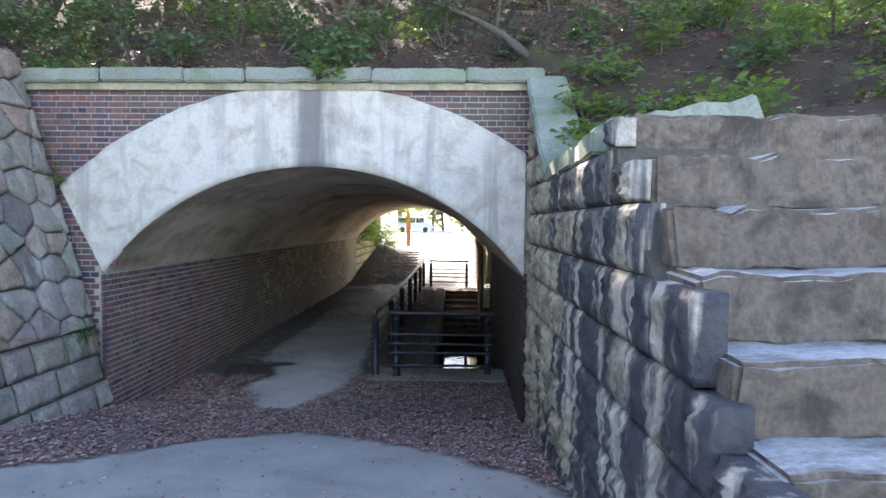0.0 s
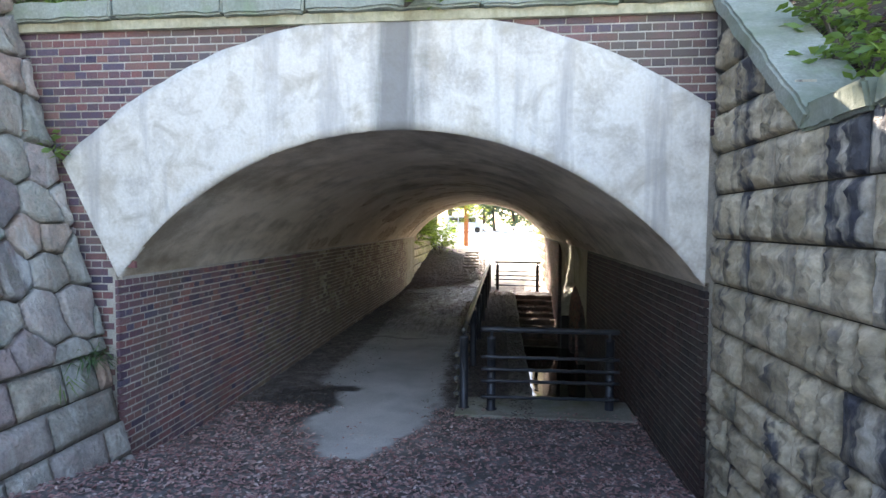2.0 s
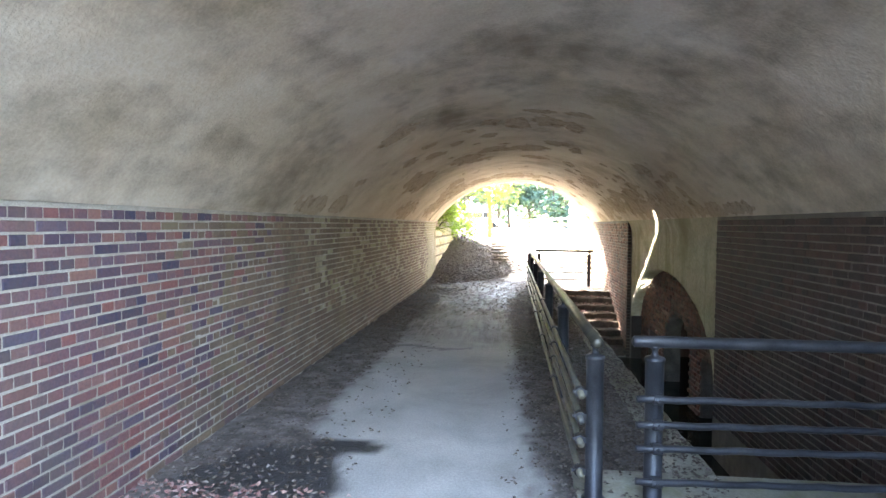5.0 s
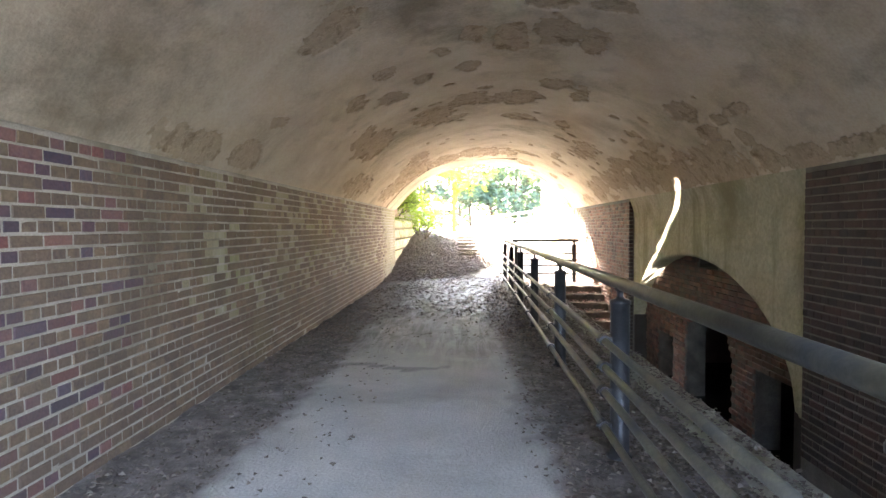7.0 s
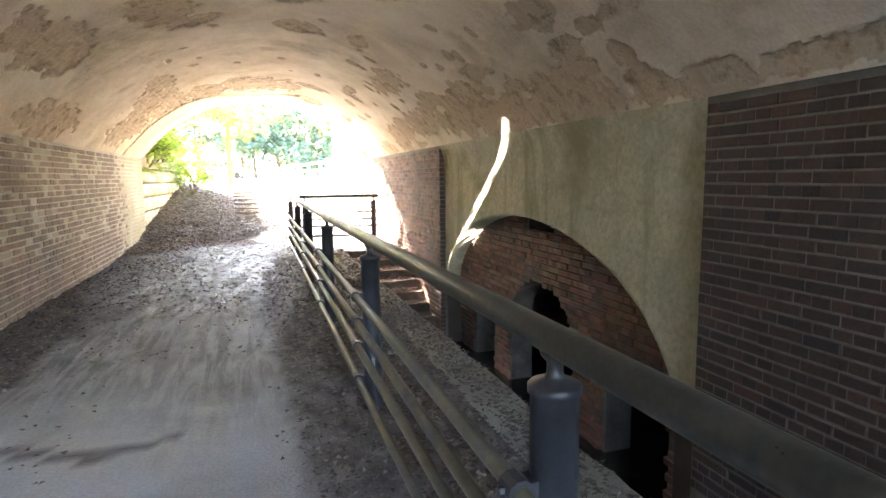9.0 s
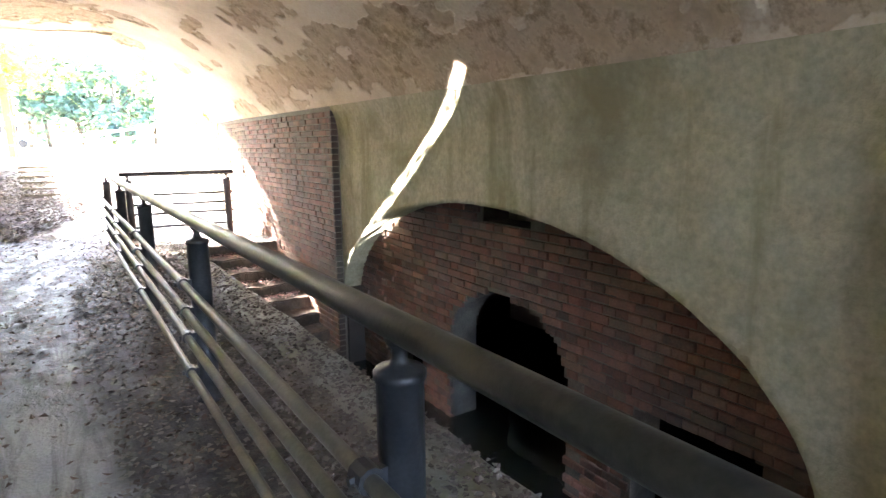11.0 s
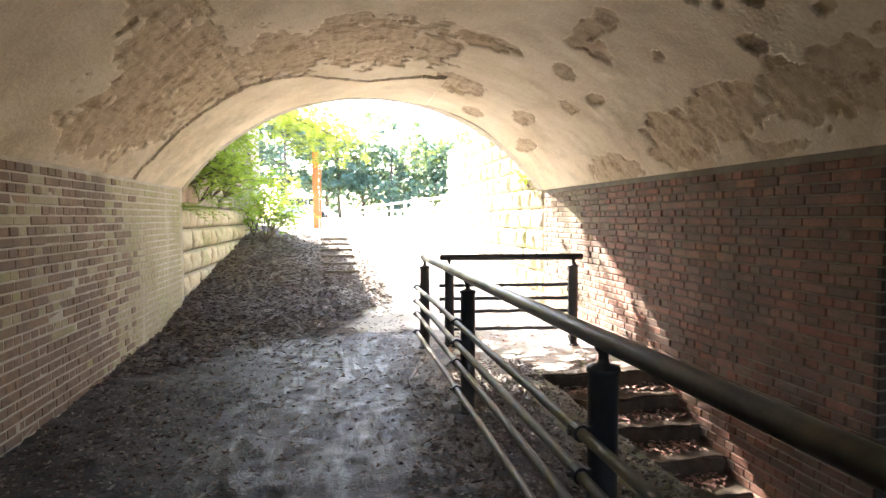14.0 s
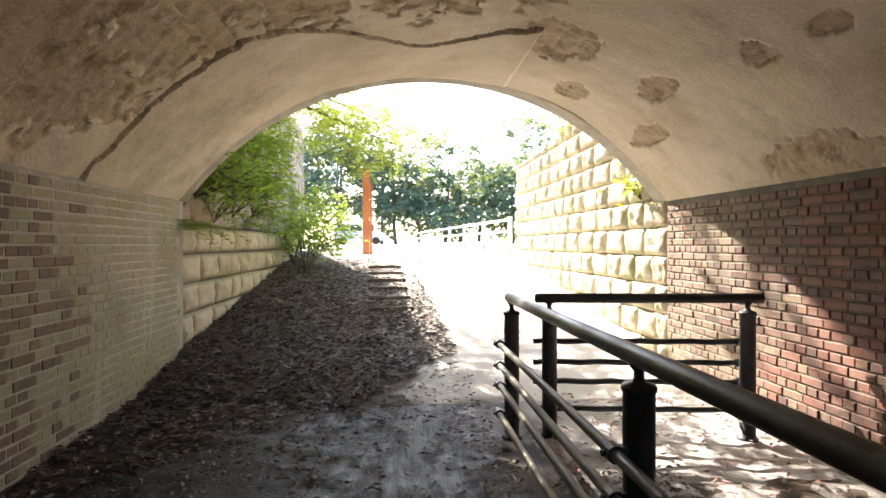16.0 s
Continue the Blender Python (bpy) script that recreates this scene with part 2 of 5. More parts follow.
CONCRETE = surface("ledge_concrete", [(0.26, 0.25, 0.20), (0.38, 0.37, 0.31)], 2.0, 50.0, 0.9, 0.5, stain=(0.16, 0.14, 0.10), moss=(0.22, 0.23, 0.11))
STEEL = surface("painted_steel", [(0.022, 0.024, 0.03), (0.055, 0.058, 0.066)], 6.0, 90.0, 0.42, 0.08, metal=0.3)
STEEL_OLIVE = surface("grimy_handrail_steel", [(0.022, 0.023, 0.023), (0.055, 0.052, 0.04), (0.035, 0.038, 0.042)], 3.0, 70.0, 0.38, 0.12, stain=(0.11, 0.10, 0.065), stain_scale=2.0, metal=0.2)
STEEL_DUSTY = surface("dusty_painted_steel", [(0.085, 0.082, 0.066), (0.19, 0.175, 0.125)], 4.0, 60.0, 0.5, 0.12, stain=(0.07, 0.075, 0.08), stain_scale=3.0, metal=0.15)
SOIL = surface("hill_soil", [(0.022, 0.014, 0.009), (0.06, 0.038, 0.026), (0.04, 0.026, 0.017)], 1.5, 25.0, 0.95, 0.8, moss=(0.09, 0.11, 0.035), depth=0.05)
BARK = surface("bark", [(0.08, 0.065, 0.05), (0.17, 0.14, 0.11)], 6.0, 40.0, 0.9, 0.7)
LEAF_DARK = leaf_mat("shrub_leaf", [(0.03, 0.075, 0.025), (0.055, 0.12, 0.045), (0.09, 0.16, 0.06), (0.05, 0.10, 0.06)], 0.14)
LEAF_LIGHT = leaf_mat("bright_leaf", [(0.08, 0.19, 0.03), (0.14, 0.27, 0.045), (0.21, 0.33, 0.06)], 0.55)
LEAF_BANK = leaf_mat("bank_leaf", [(0.05, 0.115, 0.035), (0.08, 0.16, 0.05), (0.12, 0.20, 0.06)], 0.35)
LEAF_YELLOW = leaf_mat("yellow_green_leaf", [(0.16, 0.20, 0.03), (0.24, 0.27, 0.05), (0.13, 0.2, 0.04)], 0.55)
# haze of distance mixed into the leaf colour as a bluish tint
LEAF_FAR = leaf_mat("hazed_leaf", [(0.045, 0.095, 0.095), (0.08, 0.145, 0.135), (0.11, 0.19, 0.15)], 0.2)
LITTER_DARK = leaf_mat("old_fallen_leaf", [(0.045, 0.028, 0.02), (0.09, 0.055, 0.04), (0.14, 0.09, 0.07), (0.06, 0.04, 0.03), (0.24, 0.18, 0.14)], 0.0, 0.6)
LITTER_GREY = leaf_mat("dusty_fallen_leaf", [(0.09, 0.075, 0.06), (0.16, 0.135, 0.115), (0.25, 0.22, 0.19), (0.07, 0.055, 0.045), (0.13, 0.10, 0.09)], 0.0, 0.7)
LITTER = leaf_mat("fallen_leaf", [(0.20, 0.10, 0.09), (0.40, 0.21, 0.19), (0.47, 0.32, 0.27), (0.29, 0.165, 0.155), (0.62, 0.51, 0.45)], 0.0, 0.8)
ORANGE = surface("orange_timber", [(0.42, 0.13, 0.045), (0.5, 0.17, 0.06)], 2.0, 40.0, 0.7, 0.2)
CAR_PAINT = surface("car_paint", [(0.6, 0.6, 0.6), (0.66, 0.66, 0.66)], 0.5, 5.0, 0.3, 0.0)
BLACK = surface("dark_glass", [(0.015, 0.016, 0.018), (0.02, 0.02, 0.022)], 1.0, 10.0, 0.15, 0.0)
RAILWHITE = surface("pale_fence_paint", [(0.42, 0.41, 0.38), (0.55, 0.54, 0.5)], 3.0, 40.0, 0.6, 0.1)


def water_mat():
    m, nt, b = node_mat("still_water")
    b.inputs["Base Color"].default_value = (0.012, 0.014, 0.012, 1)
    b.inputs["Roughness"].default_value = 0.03
    b.inputs["IOR"].default_value = 1.33
    pos = nt.nodes.new("ShaderNodeNewGeometry").outputs["Position"]
    bp = nt.nodes.new("ShaderNodeBump")
    bp.inputs["Strength"].default_value, bp.inputs["Distance"].default_value = 0.08, 0.02
    nt.links.new(noise_node(nt, pos, 6.0, 2.0), bp.inputs["Height"])
    nt.links.new(bp.outputs["Normal"], b.inputs["Normal"])
    return m


WATER = water_mat()


def masked_mat(name, attr, base, under, rough=(0.9, 0.95), bump=0.3, fine=40.0, damp=None, tread=None):
    """Two weathered surfaces; a mesh attribute says where the second one shows."""
    m, nt, b = node_mat(name)
    pos = nt.nodes.new("ShaderNodeNewGeometry").outputs["Position"]
    a = nt.nodes.new("ShaderNodeAttribute")
    a.attribute_name = attr
    big = noise_node(nt, pos, 1.1, 6.0, 0.62, 0.4)
    mid = noise_node(nt, pos, 5.0, 5.0, 0.65)
    small = noise_node(nt, pos, fine, 3.0, 0.6)
    n = len(base)
    c1 = ramp(nt, big, [(0.32 + 0.36 * i / (n - 1), c) for i, c in enumerate(base)])
    if damp:
        c1 = mix(nt, ramp(nt, noise_node(nt, pos, 0.6, 6.0, 0.7), [(0.54, grey(0.0)), (0.7, grey(0.7))]), c1, damp)
    n = len(under)
    c2 = ramp(nt, mid, [(0.32 + 0.36 * i / (n - 1), c) for i, c in enumerate(under)])
    if damp:
        # this attribute also carries the darkening towards the entrance, painted shade
        a2 = nt.nodes.new("ShaderNodeAttribute")
        a2.attribute_name = "damp"
        c1 = mix(nt, ramp(nt, a2.outputs["Fac"], [(0.25, grey(0.0)), (0.85, grey(0.7))]), c1, (0.19, 0.145, 0.095))
    if tread:
        # mud trodden over the paving deeper in the passage
        a3 = nt.nodes.new("ShaderNodeAttribute")
        a3.attribute_name = "mud"
        c1 = mix(nt, a3.outputs["Fac"], c1, ramp(nt, big, [(0.32, tread[0]), (0.68, tread[1])]))
        c2 = mix(nt, a3.outputs["Fac"], c2, ramp(nt, mid, [(0.32, tread[2]), (0.68, tread[3])]))
    f = ramp(nt, a.outputs["Fac"], [(0.25, grey(0.0)), (0.7, grey(1.0))])
    col = mix(nt, f, c1, c2)
    if tread:
        # dark strands of leaf mould dragged along the wet path
        turned = nt.nodes.new("ShaderNodeMapping")
        turned.inputs["Rotation"].default_value = (0, 0, radians(14))
        turned.inputs["Scale"].default_value = (9.0, 1.1, 1.0)
        nt.links.new(pos, turned.inputs["Vector"])
        strands = nt.nodes.new("ShaderNodeMath")
        strands.operation = "MULTIPLY"
        nt.links.new(ramp(nt, noise_node(nt, turned.outputs["Vector"], 1.0, 8.0, 0.72, 0.6), [(0.44, grey(0.0)), (0.58, grey(1.0))]), strands.inputs[0])
        nt.links.new(a3.outputs["Fac"], strands.inputs[1])
        col = mix(nt, strands.outputs[0], col, ramp(nt, small, [(0.35, (0.012, 0.011, 0.011)), (0.7, (0.06, 0.05, 0.045))]))
        a4 = nt.nodes.new("ShaderNodeAttribute")
        a4.attribute_name = "soaked"
        col = mix(nt, a4.outputs["Fac"], col, (0.055, 0.055, 0.058))
    col = mix(nt, 0.3, col, ramp(nt, small, [(0.3, grey(0.28)), (0.7, grey(0.72))]), "OVERLAY")
    nt.links.new(col, b.inputs["Base Color"])
    gloss = ramp(nt, f, [(0.0, grey(rough[0])), (1.0, grey(rough[1]))])
    if tread:
        # trodden mud and soaked paving are wet
        gloss = mix(nt, a3.outputs["Fac"], gloss, ramp(nt, mid, [(0.35, grey(0.42)), (0.65, grey(0.75))]))
        gloss = mix(nt, a4.outputs["Fac"], gloss, grey(0.3))
        b.inputs["Specular IOR Level"].default_value = 0.35
    nt.links.new(gloss, b.inputs["Roughness"])
    bp = nt.nodes.new("ShaderNodeBump")
    bp.inputs["Strength"].default_value, bp.inputs["Distance"].default_value = bump, 0.02
    nt.links.new(mix(nt, 0.5, mid, small), bp.inputs["Height"])
    nt.links.new(bp.outputs["Normal"], b.inputs["Normal"])
    return m


VAULT = masked_mat("vault_plaster", "spall", [(0.56, 0.47, 0.345), (0.68, 0.585, 0.455), (0.75, 0.665, 0.545)], [(0.30, 0.215, 0.135), (0.54, 0.435, 0.31), (0.44, 0.345, 0.235)], bump=0.45, damp=(0.29, 0.26, 0.16))
# pale copy of the paving, raised so sunlit ground bounces more light inside
EXIT_PAVING = masked_mat("sunny_paving", "dirt_and_light", [(0.58, 0.555, 0.50), (0.66, 0.64, 0.59), (0.72, 0.70, 0.65)], [(0.07, 0.055, 0.045), (0.12, 0.095, 0.08), (0.17, 0.14, 0.12)], rough=(0.85, 0.85), bump=0.5, fine=55.0)
FLOOR = masked_mat("tunnel_paving", "dirt_and_light", [(0.33, 0.325, 0.31), (0.42, 0.415, 0.40), (0.50, 0.49, 0.47)], [(0.09, 0.08, 0.075), (0.17, 0.15, 0.14), (0.29, 0.265, 0.25)], rough=(0.78, 0.85), bump=0.9, fine=55.0, tread=((0.16, 0.165, 0.17), (0.30, 0.30, 0.30), (0.014, 0.012, 0.012), (0.065, 0.056, 0.052)))


# ---- mesh helpers ----
def mesh_of(name, verts, faces, mat, smooth=False):
    me = bpy.data.meshes.new(name)
    me.from_pydata([tuple(v) for v in verts], [], faces)
    me.materials.append(mat)
    if smooth:
        me.polygons.foreach_set("use_smooth", [True] * len(me.polygons))
    me.update()
    return me


def thing(name, label, category, group="", kind="", at=(0, 0, 0)):
    ob = tagged(new(name), label, category, group, kind)
    ob.location = at
    return ob


def piece(name, me, parent=None, label="", m=None):
    ob = new(name, me)
    if parent is not None:
        ob.parent = parent
    if m is not None:
        ob.matrix_basis = m
    return tagged(ob, label) if label else ob


class Soup:
    """Collects loose geometry for one mesh."""

    def __init__(self):
        self.v, self.f = [], []

    def add(self, verts, faces):
        o = len(self.v)
        self.v.extend(verts)
        self.f.extend([tuple(i + o for i in f) for f in faces])
        return self

    def box(self, x0, y0, z0, x1, y1, z1):
        return self.add([(x0, y0, z0), (x1, y0, z0), (x1, y1, z0), (x0, y1, z0), (x0, y0, z1), (x1, y0, z1), (x1, y1, z1), (x0, y1, z1)],
                        [(0, 3, 2, 1), (4, 5, 6, 7), (0, 1, 5, 4), (1, 2, 6, 5), (2, 3, 7, 6), (3, 0, 4, 7)])

    def tube(self, pts, radii, n=10, caps=True):
        pts = [Vector(p) for p in pts]
        rings = []
        for i, p in enumerate(pts):
            d = (pts[min(i + 1, len(pts) - 1)] - pts[max(i - 1, 0)]).normalized()
            a = d.cross(Vector((0, 0, 1)) if abs(d.z) < 0.9 else Vector((1, 0, 0))).normalized()
            b = d.cross(a)
            r = radii[i] if isinstance(radii, (list, tuple)) else radii
            rings.append([p + (a * math.cos(k * 2 * math.pi / n) + b * math.sin(k * 2 * math.pi / n)) * r for k in range(n)])
        faces = [(i * n + k, (i + 1) * n + k, (i + 1) * n + (k + 1) % n, i * n + (k + 1) % n) for i in range(len(pts) - 1) for k in range(n)]
        if caps:
            faces += [tuple(range(n)), tuple(reversed(range((len(pts) - 1) * n, len(pts) * n)))]
        return self.add([v for r in rings for v in r], faces)

    def mesh(self, name, mat, smooth=False):
        return mesh_of(name, self.v, self.f, mat, smooth)


def lathe(profile, n=20):
    """Verts and faces of a turned shape from (radius, height) pairs."""
    v = [(r * math.cos(k * 2 * math.pi / n), r * math.sin(k * 2 * math.pi / n), z) for r, z in profile for k in range(n)]
    f = [(i * n + k, i * n + (k + 1) % n, (i + 1) * n + (k + 1) % n, (i + 1) * n + k) for i in range(len(profile) - 1) for k in range(n)]
    f += [tuple(reversed(range(n))), tuple(range((len(profile) - 1) * n, len(profile) * n))]
    return v, f


def rnd(a, b):
    return random.uniform(a, b)


def fbm(x, y, z=0.0, octaves=4):
    return noise.fractal(Vector((x, y, z)), 1.0, 2.0, octaves)


# ---- sizes of the place ----
CX, HALF, SPRING, CROWN = -1.8, 2.63, 1.93, 3.27
Y0, Y1 = 7.05, 25.1
XL, XR = CX - HALF, CX + HALF
RAD = (HALF ** 2 + (CROWN - SPRING) ** 2) / (2 * (CROWN - SPRING))
ZC = CROWN - RAD
SPAN = math.asin(HALF / RAD)
OUT_R, OUT_ZC = 4.6, 4.27 - 4.6
RECESS0, RECESS1, RECESS_X = 13.75, 19.5, 0.93
LEDGE_X, WATER_Z = -0.45, -1.3
TRENCH0, TRENCH1 = 9.95, 21.85


def arc_z(x):
    return ZC + math.sqrt(max(0.0, RAD ** 2 - (x - CX) ** 2))


def ground_z(x, y):
    if y < 1.4:
        z = 1.1 + 0.03 * (1.4 - y)
    elif y < 7.6:
        s = (y - 1.4) / 6.2
        z = 1.1 * (1 - s) ** 1.12
    elif y < 24.0:
        z = 0.0
    else:
        z = min(1.35, 0.13 * (y - 24.0))
    if y > 21.5:
        z += 0.15 * min(1.0, (y - 21.5) / 3.2) * max(0.0, min(1.0, (-2.6 - x) / 1.9))
    if y < 8.5:
        z += 0.18 * max(0.0, min(1.0, (8.5 - y) / 2)) * max(0.0, min(1.0, (-3.0 - x) / 1.2))
    return z


# ---- ground ----
def grid_sheet(name, xs, ys, height, mat, attr=None, value=None, skip=None, smooth=True):
    nx, ny = len(xs), len(ys)
    verts = [(x, y, height(x, y)) for y in ys for x in xs]
    faces = [(j * nx + i, j * nx + i + 1, (j + 1) * nx + i + 1, (j + 1) * nx + i) for j in range(ny - 1) for i in range(nx - 1)
             if not (skip and skip((xs[i] + xs[i + 1]) / 2, (ys[j] + ys[j + 1]) / 2))]
    me = mesh_of(name, verts, faces, mat, smooth)
    if attr:
        me.attributes.new(attr, "FLOAT", "POINT").data.foreach_set("value", [value(v[0], v[1]) for v in verts])
    return me


def steps_of(a, b, d):
    n = max(1, round((b - a) / d))
    return [a + (b - a) * i / n for i in range(n + 1)]


def soft(d):
    return min(1.0, max(0.0, 0.5 + d / 0.45))


def paved(x, y):
    """1 where bare paving shows, 0 where soil and leaves lie on it."""
    n = 0.25 * fbm(x * 0.9, y * 0.9, 3.1) + 0.1 * fbm(x * 4, y * 4, 7.7)
    if y < 6.6:
        return soft(6.2 - (x + 1.8) ** 2 * (0.6 if x < -1.8 else 0.28) + n - y)
    if y < 7.75:
        return 0.0
    left = -3.68 + n * 0.5
    right = -1.68 - 0.05 * min(6.0, max(0.0, y - 11.0)) + n * 0.5
    if y < 10.6:
        left += 0.45 * min(1.0, (10.6 - y) / 0.6)
        right -= max(0.0, 8.8 - y) * 0.6
        left += max(0.0, 8.7 - y) * 0.5
    if y > 20.0:
        left += (y - 20.0) * 0.42
        right += 0.25
    return min(soft(x - left), soft(right - x))


def dirt_and_light(x, y):
    d = 1 - paved(x, y) + 0.25 * fbm(x * 7, y * 7, 9.0) * (0.2 < paved(x, y) < 0.8)
    if 7.0 < y < 24:
        d = max(d, 0.4 * max(0.0, fbm(x * 1.3, y * 0.6, 11.0)))
        # paving darkened with depth, putting the tunnel's dimness into its colour
        d = max(d, min(0.3, (y - 10.6) * 0.06))
        if 14.5 < y < 17.5:
            d = max(d, 0.3 + 0.25 * fbm(x * 1.1, y * 1.1, 6.0))
        if y > 16.0:
            w = min(1.0, (y - 16.0) / 2.0)
            tracks = 0.8 * fbm(x * 5.0 - y * 1.4, y * 0.55, 2.0, 5) + 0.9 * fbm(x * 11.0 - y * 2.6, y * 1.8, 7.0, 5)
            d = max(d, w * min(0.97, max(0.0, 0.72 - 0.17 * (x + 2.6) + 2.2 * tracks)))
    # sun patch painted in: soil cover held back so the ground stays pale
    if y > 21.5:
        d *= 1 - 0.75 * soft(x + 1.15 + 0.2 * fbm(x * 2, y * 2, 8.0))
    # open ground outside painted pale as sunlit, with little soil on it
    if y > 23.6:
        k = soft(x + 2.1 + 0.05 * (y - 24) + 0.3 * fbm(x * 1.2, y * 1.2, 4.0)) * soft(y - 24.2)
        d = d * (1 - k) + 0.25 * max(0.0, fbm(x * 3, y * 3, 1.0)) * k
    return d


def puddle(x, y):
    """1 where the paving is soaked dark."""
    w = 0.3 * fbm(x * 1.6, y * 1.6, 21.0)
    d = 1.0 - math.hypot((x + 3.62) / 0.62, (y - 9.45) / 0.85) + w
    d = max(d, 1.0 - math.hypot((x + 3.3) / 0.5, (y - 10.2) / 0.16) + w)
    d = max(d, 0.8 - math.hypot((x + 2.95) / 0.75, (y - 14.05 - 0.12 * math.sin(x * 5)) / 0.07) + w)
    return min(1.0, max(0.0, d * 5.0))


def ground_height(x, y):
    z = ground_z(x, y) + 0.012 * fbm(x * 1.5, y * 1.5) + 0.02 * dirt_and_light(x, y) * fbm(x * 6, y * 6, 1.0)
    if 15.5 < y < 24.4:
        z += 0.022 * min(1.0, (y - 15.5) / 2.0) * min(1.0, (24.4 - y)) * (fbm(x * 5.0 - y * 1.4, y * 0.55, 2.0, 5) + 0.7 * fbm(x * 9, y * 9, 3.0))
    return z


def in_trench(x, y):
    return x > LEDGE_X and TRENCH0 < y < TRENCH1


GX = steps_of(-6.6, -4.5, 0.15)[:-1] + steps_of(-4.5, LEDGE_X, 0.06) + steps_of(LEDGE_X, 4.0, 0.12)[1:]
GY = steps_of(-6.0, 3.0, 0.3)[:-1] + steps_of(3.0, TRENCH0, 0.08)[:-1] + steps_of(TRENCH0, 15.5, 0.09)[:-1] + steps_of(15.5, TRENCH1, 0.06)[:-1] + steps_of(TRENCH1, 24.6, 0.06)[:-1] + steps_of(24.6, 33.0, 0.12)
GY1, GY2 = [y for y in GY if y < 24.3], [y for y in GY if y > 24.1]
GY1 = GY1[:GY1.index(GY2[0]) + 1] if GY2[0] in GY1 else GY1 + GY2[:1]
tagged(new("ground_exit", grid_sheet("ground_exit", GX, GY2, ground_height, EXIT_PAVING, "dirt_and_light", dirt_and_light)), "pale sunlit paving with drifts of leaves by the exit", "ground", kind="structure")
def muddy(x, y):
    # mud left out of the painted sun patch beside the railing
    return min(1.0, max(0.0, (y - 14.0 + 1.6 * fbm(x * 0.7, y * 0.5, 5.0)) / 4.5)) * (1 - soft(x + 1.15))


passage = tagged(new("ground", grid_sheet("ground", GX, GY1, ground_height, FLOOR, "dirt_and_light", dirt_and_light, in_trench)), "worn pale paving with soil and leaf litter along its edges", "ground", kind="structure")
passage.data.attributes.new("soaked", "FLOAT", "POINT").data.foreach_set("value", [puddle(v.co.x, v.co.y) for v in passage.data.vertices])
passage.data.attributes.new("mud", "FLOAT", "POINT").data.foreach_set("value", [muddy(v.co.x, v.co.y) for v in passage.data.vertices])


def far_height(x, y):
    if y > 33:
        return 1.169 + min(0.3, 0.02 * (y - 33)) - 0.012
    if y < -6:
        return 1.3
    return ground_z(x, y) - 0.04 - (3.0 if in_trench(x, y) else 0)


def far_skip(x, y):
    return -6.6 < x < 4.0 and -6.0 < y < 33.0


FX = [-600, -200, -80, -40, -20, -12, -6.6, -3, 0, 4, 10, 20, 40, 80, 200, 600]
FY = [-600, -200, -60, -20, -6, 0, 8, 16, 24, 33, 40, 48, 60, 80, 120, 250, 700]
# raised in colour to send more sunlight back into the tunnel mouth
SAND = surface("bright_gravel", [(0.55, 0.53, 0.47), (0.66, 0.64, 0.58)], 2.0, 30.0, 0.9, 0.4)
tagged(new("ground_far", grid_sheet("ground_far", FX, FY, far_height, SAND, skip=far_skip)), "pale open ground beyond the underpass", "ground", kind="structure")

# channel beside the path: side, floor and water
s = Soup()
s.box(LEDGE_X - 0.02, TRENCH0, -1.9, LEDGE_X + 0.0, TRENCH1 + 1, -0.02)
s.box(LEDGE_X, TRENCH0 - 0.25, -1.9, 1.0, TRENCH0, -0.02)
tagged(new("channel_wall", s.mesh("channel_wall", CONCRETE)), "damp concrete side of the sunken channel", "wall", kind="structure")
s = Soup().box(LEDGE_X, TRENCH0, -2.0, 4.2, TRENCH1, -1.9)
tagged(new("channel_bed", s.mesh("channel_bed", CONCRETE)), "dark bed of the sunken channel", "floor", kind="structure")
tagged(new("water", mesh_of("water", [(LEDGE_X, TRENCH0, WATER_Z), (4.2, TRENCH0, WATER_Z), (4.2, TRENCH1, WATER_Z), (LEDGE_X, TRENCH1, WATER_Z)], [(0, 1, 2, 3)], WATER)), "still dark water in the sunken channel", "water", kind="structure")

# worn concrete lip along the channel
n = 90
vs, fs = [], []
for i in range(n + 1):
    y = TRENCH0 + (TRENCH1 - TRENCH0) * i / n
    w = 0.03 * fbm(y * 1.7, 0.3) + 0.012 * fbm(y * 9, 4.0)
    z = 0.012 * fbm(y * 3, 8.0)
    vs += [(LEDGE_X - 0.30, y, 0.0), (LEDGE_X - 0.26, y, 0.035 + z), (LEDGE_X + 0.02 + w, y, 0.03 + z), (LEDGE_X + 0.045 + w, y, -0.02 + z), (LEDGE_X + 0.03 + w, y, -0.16)]
for i in range(n):
    for k in range(4):
        a = i * 5 + k
        fs.append((a, a + 5, a + 6, a + 1))
tagged(new("channel_kerb", mesh_of("channel_kerb", vs, [tuple(reversed(f)) for f in fs], CONCRETE, True)), "worn mossy concrete lip of the channel", "kerb", kind="structure")
s = Soup().box(-1.45, 9.2, -0.1, 0.82, 9.95, 0.03)
tagged(new("railing_slab", s.mesh("railing_slab", CONCRETE)), "pale concrete slab under the front railing", "slab", kind="structure")

# ---- tunnel walls (backings; the bricks stand proud of them) ----
s = Soup().box(XL - 0.75, Y0 + 0.06, -0.4, XL - 0.012, Y1, SPRING)
wall_left = tagged(new("wall_left", s.mesh("wall_left", MORTAR)), "mortar-jointed brick side wall of the underpass", "wall", kind="structure")
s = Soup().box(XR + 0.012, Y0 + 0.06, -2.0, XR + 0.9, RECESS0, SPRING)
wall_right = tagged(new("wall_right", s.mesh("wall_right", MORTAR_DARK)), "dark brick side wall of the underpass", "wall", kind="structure")
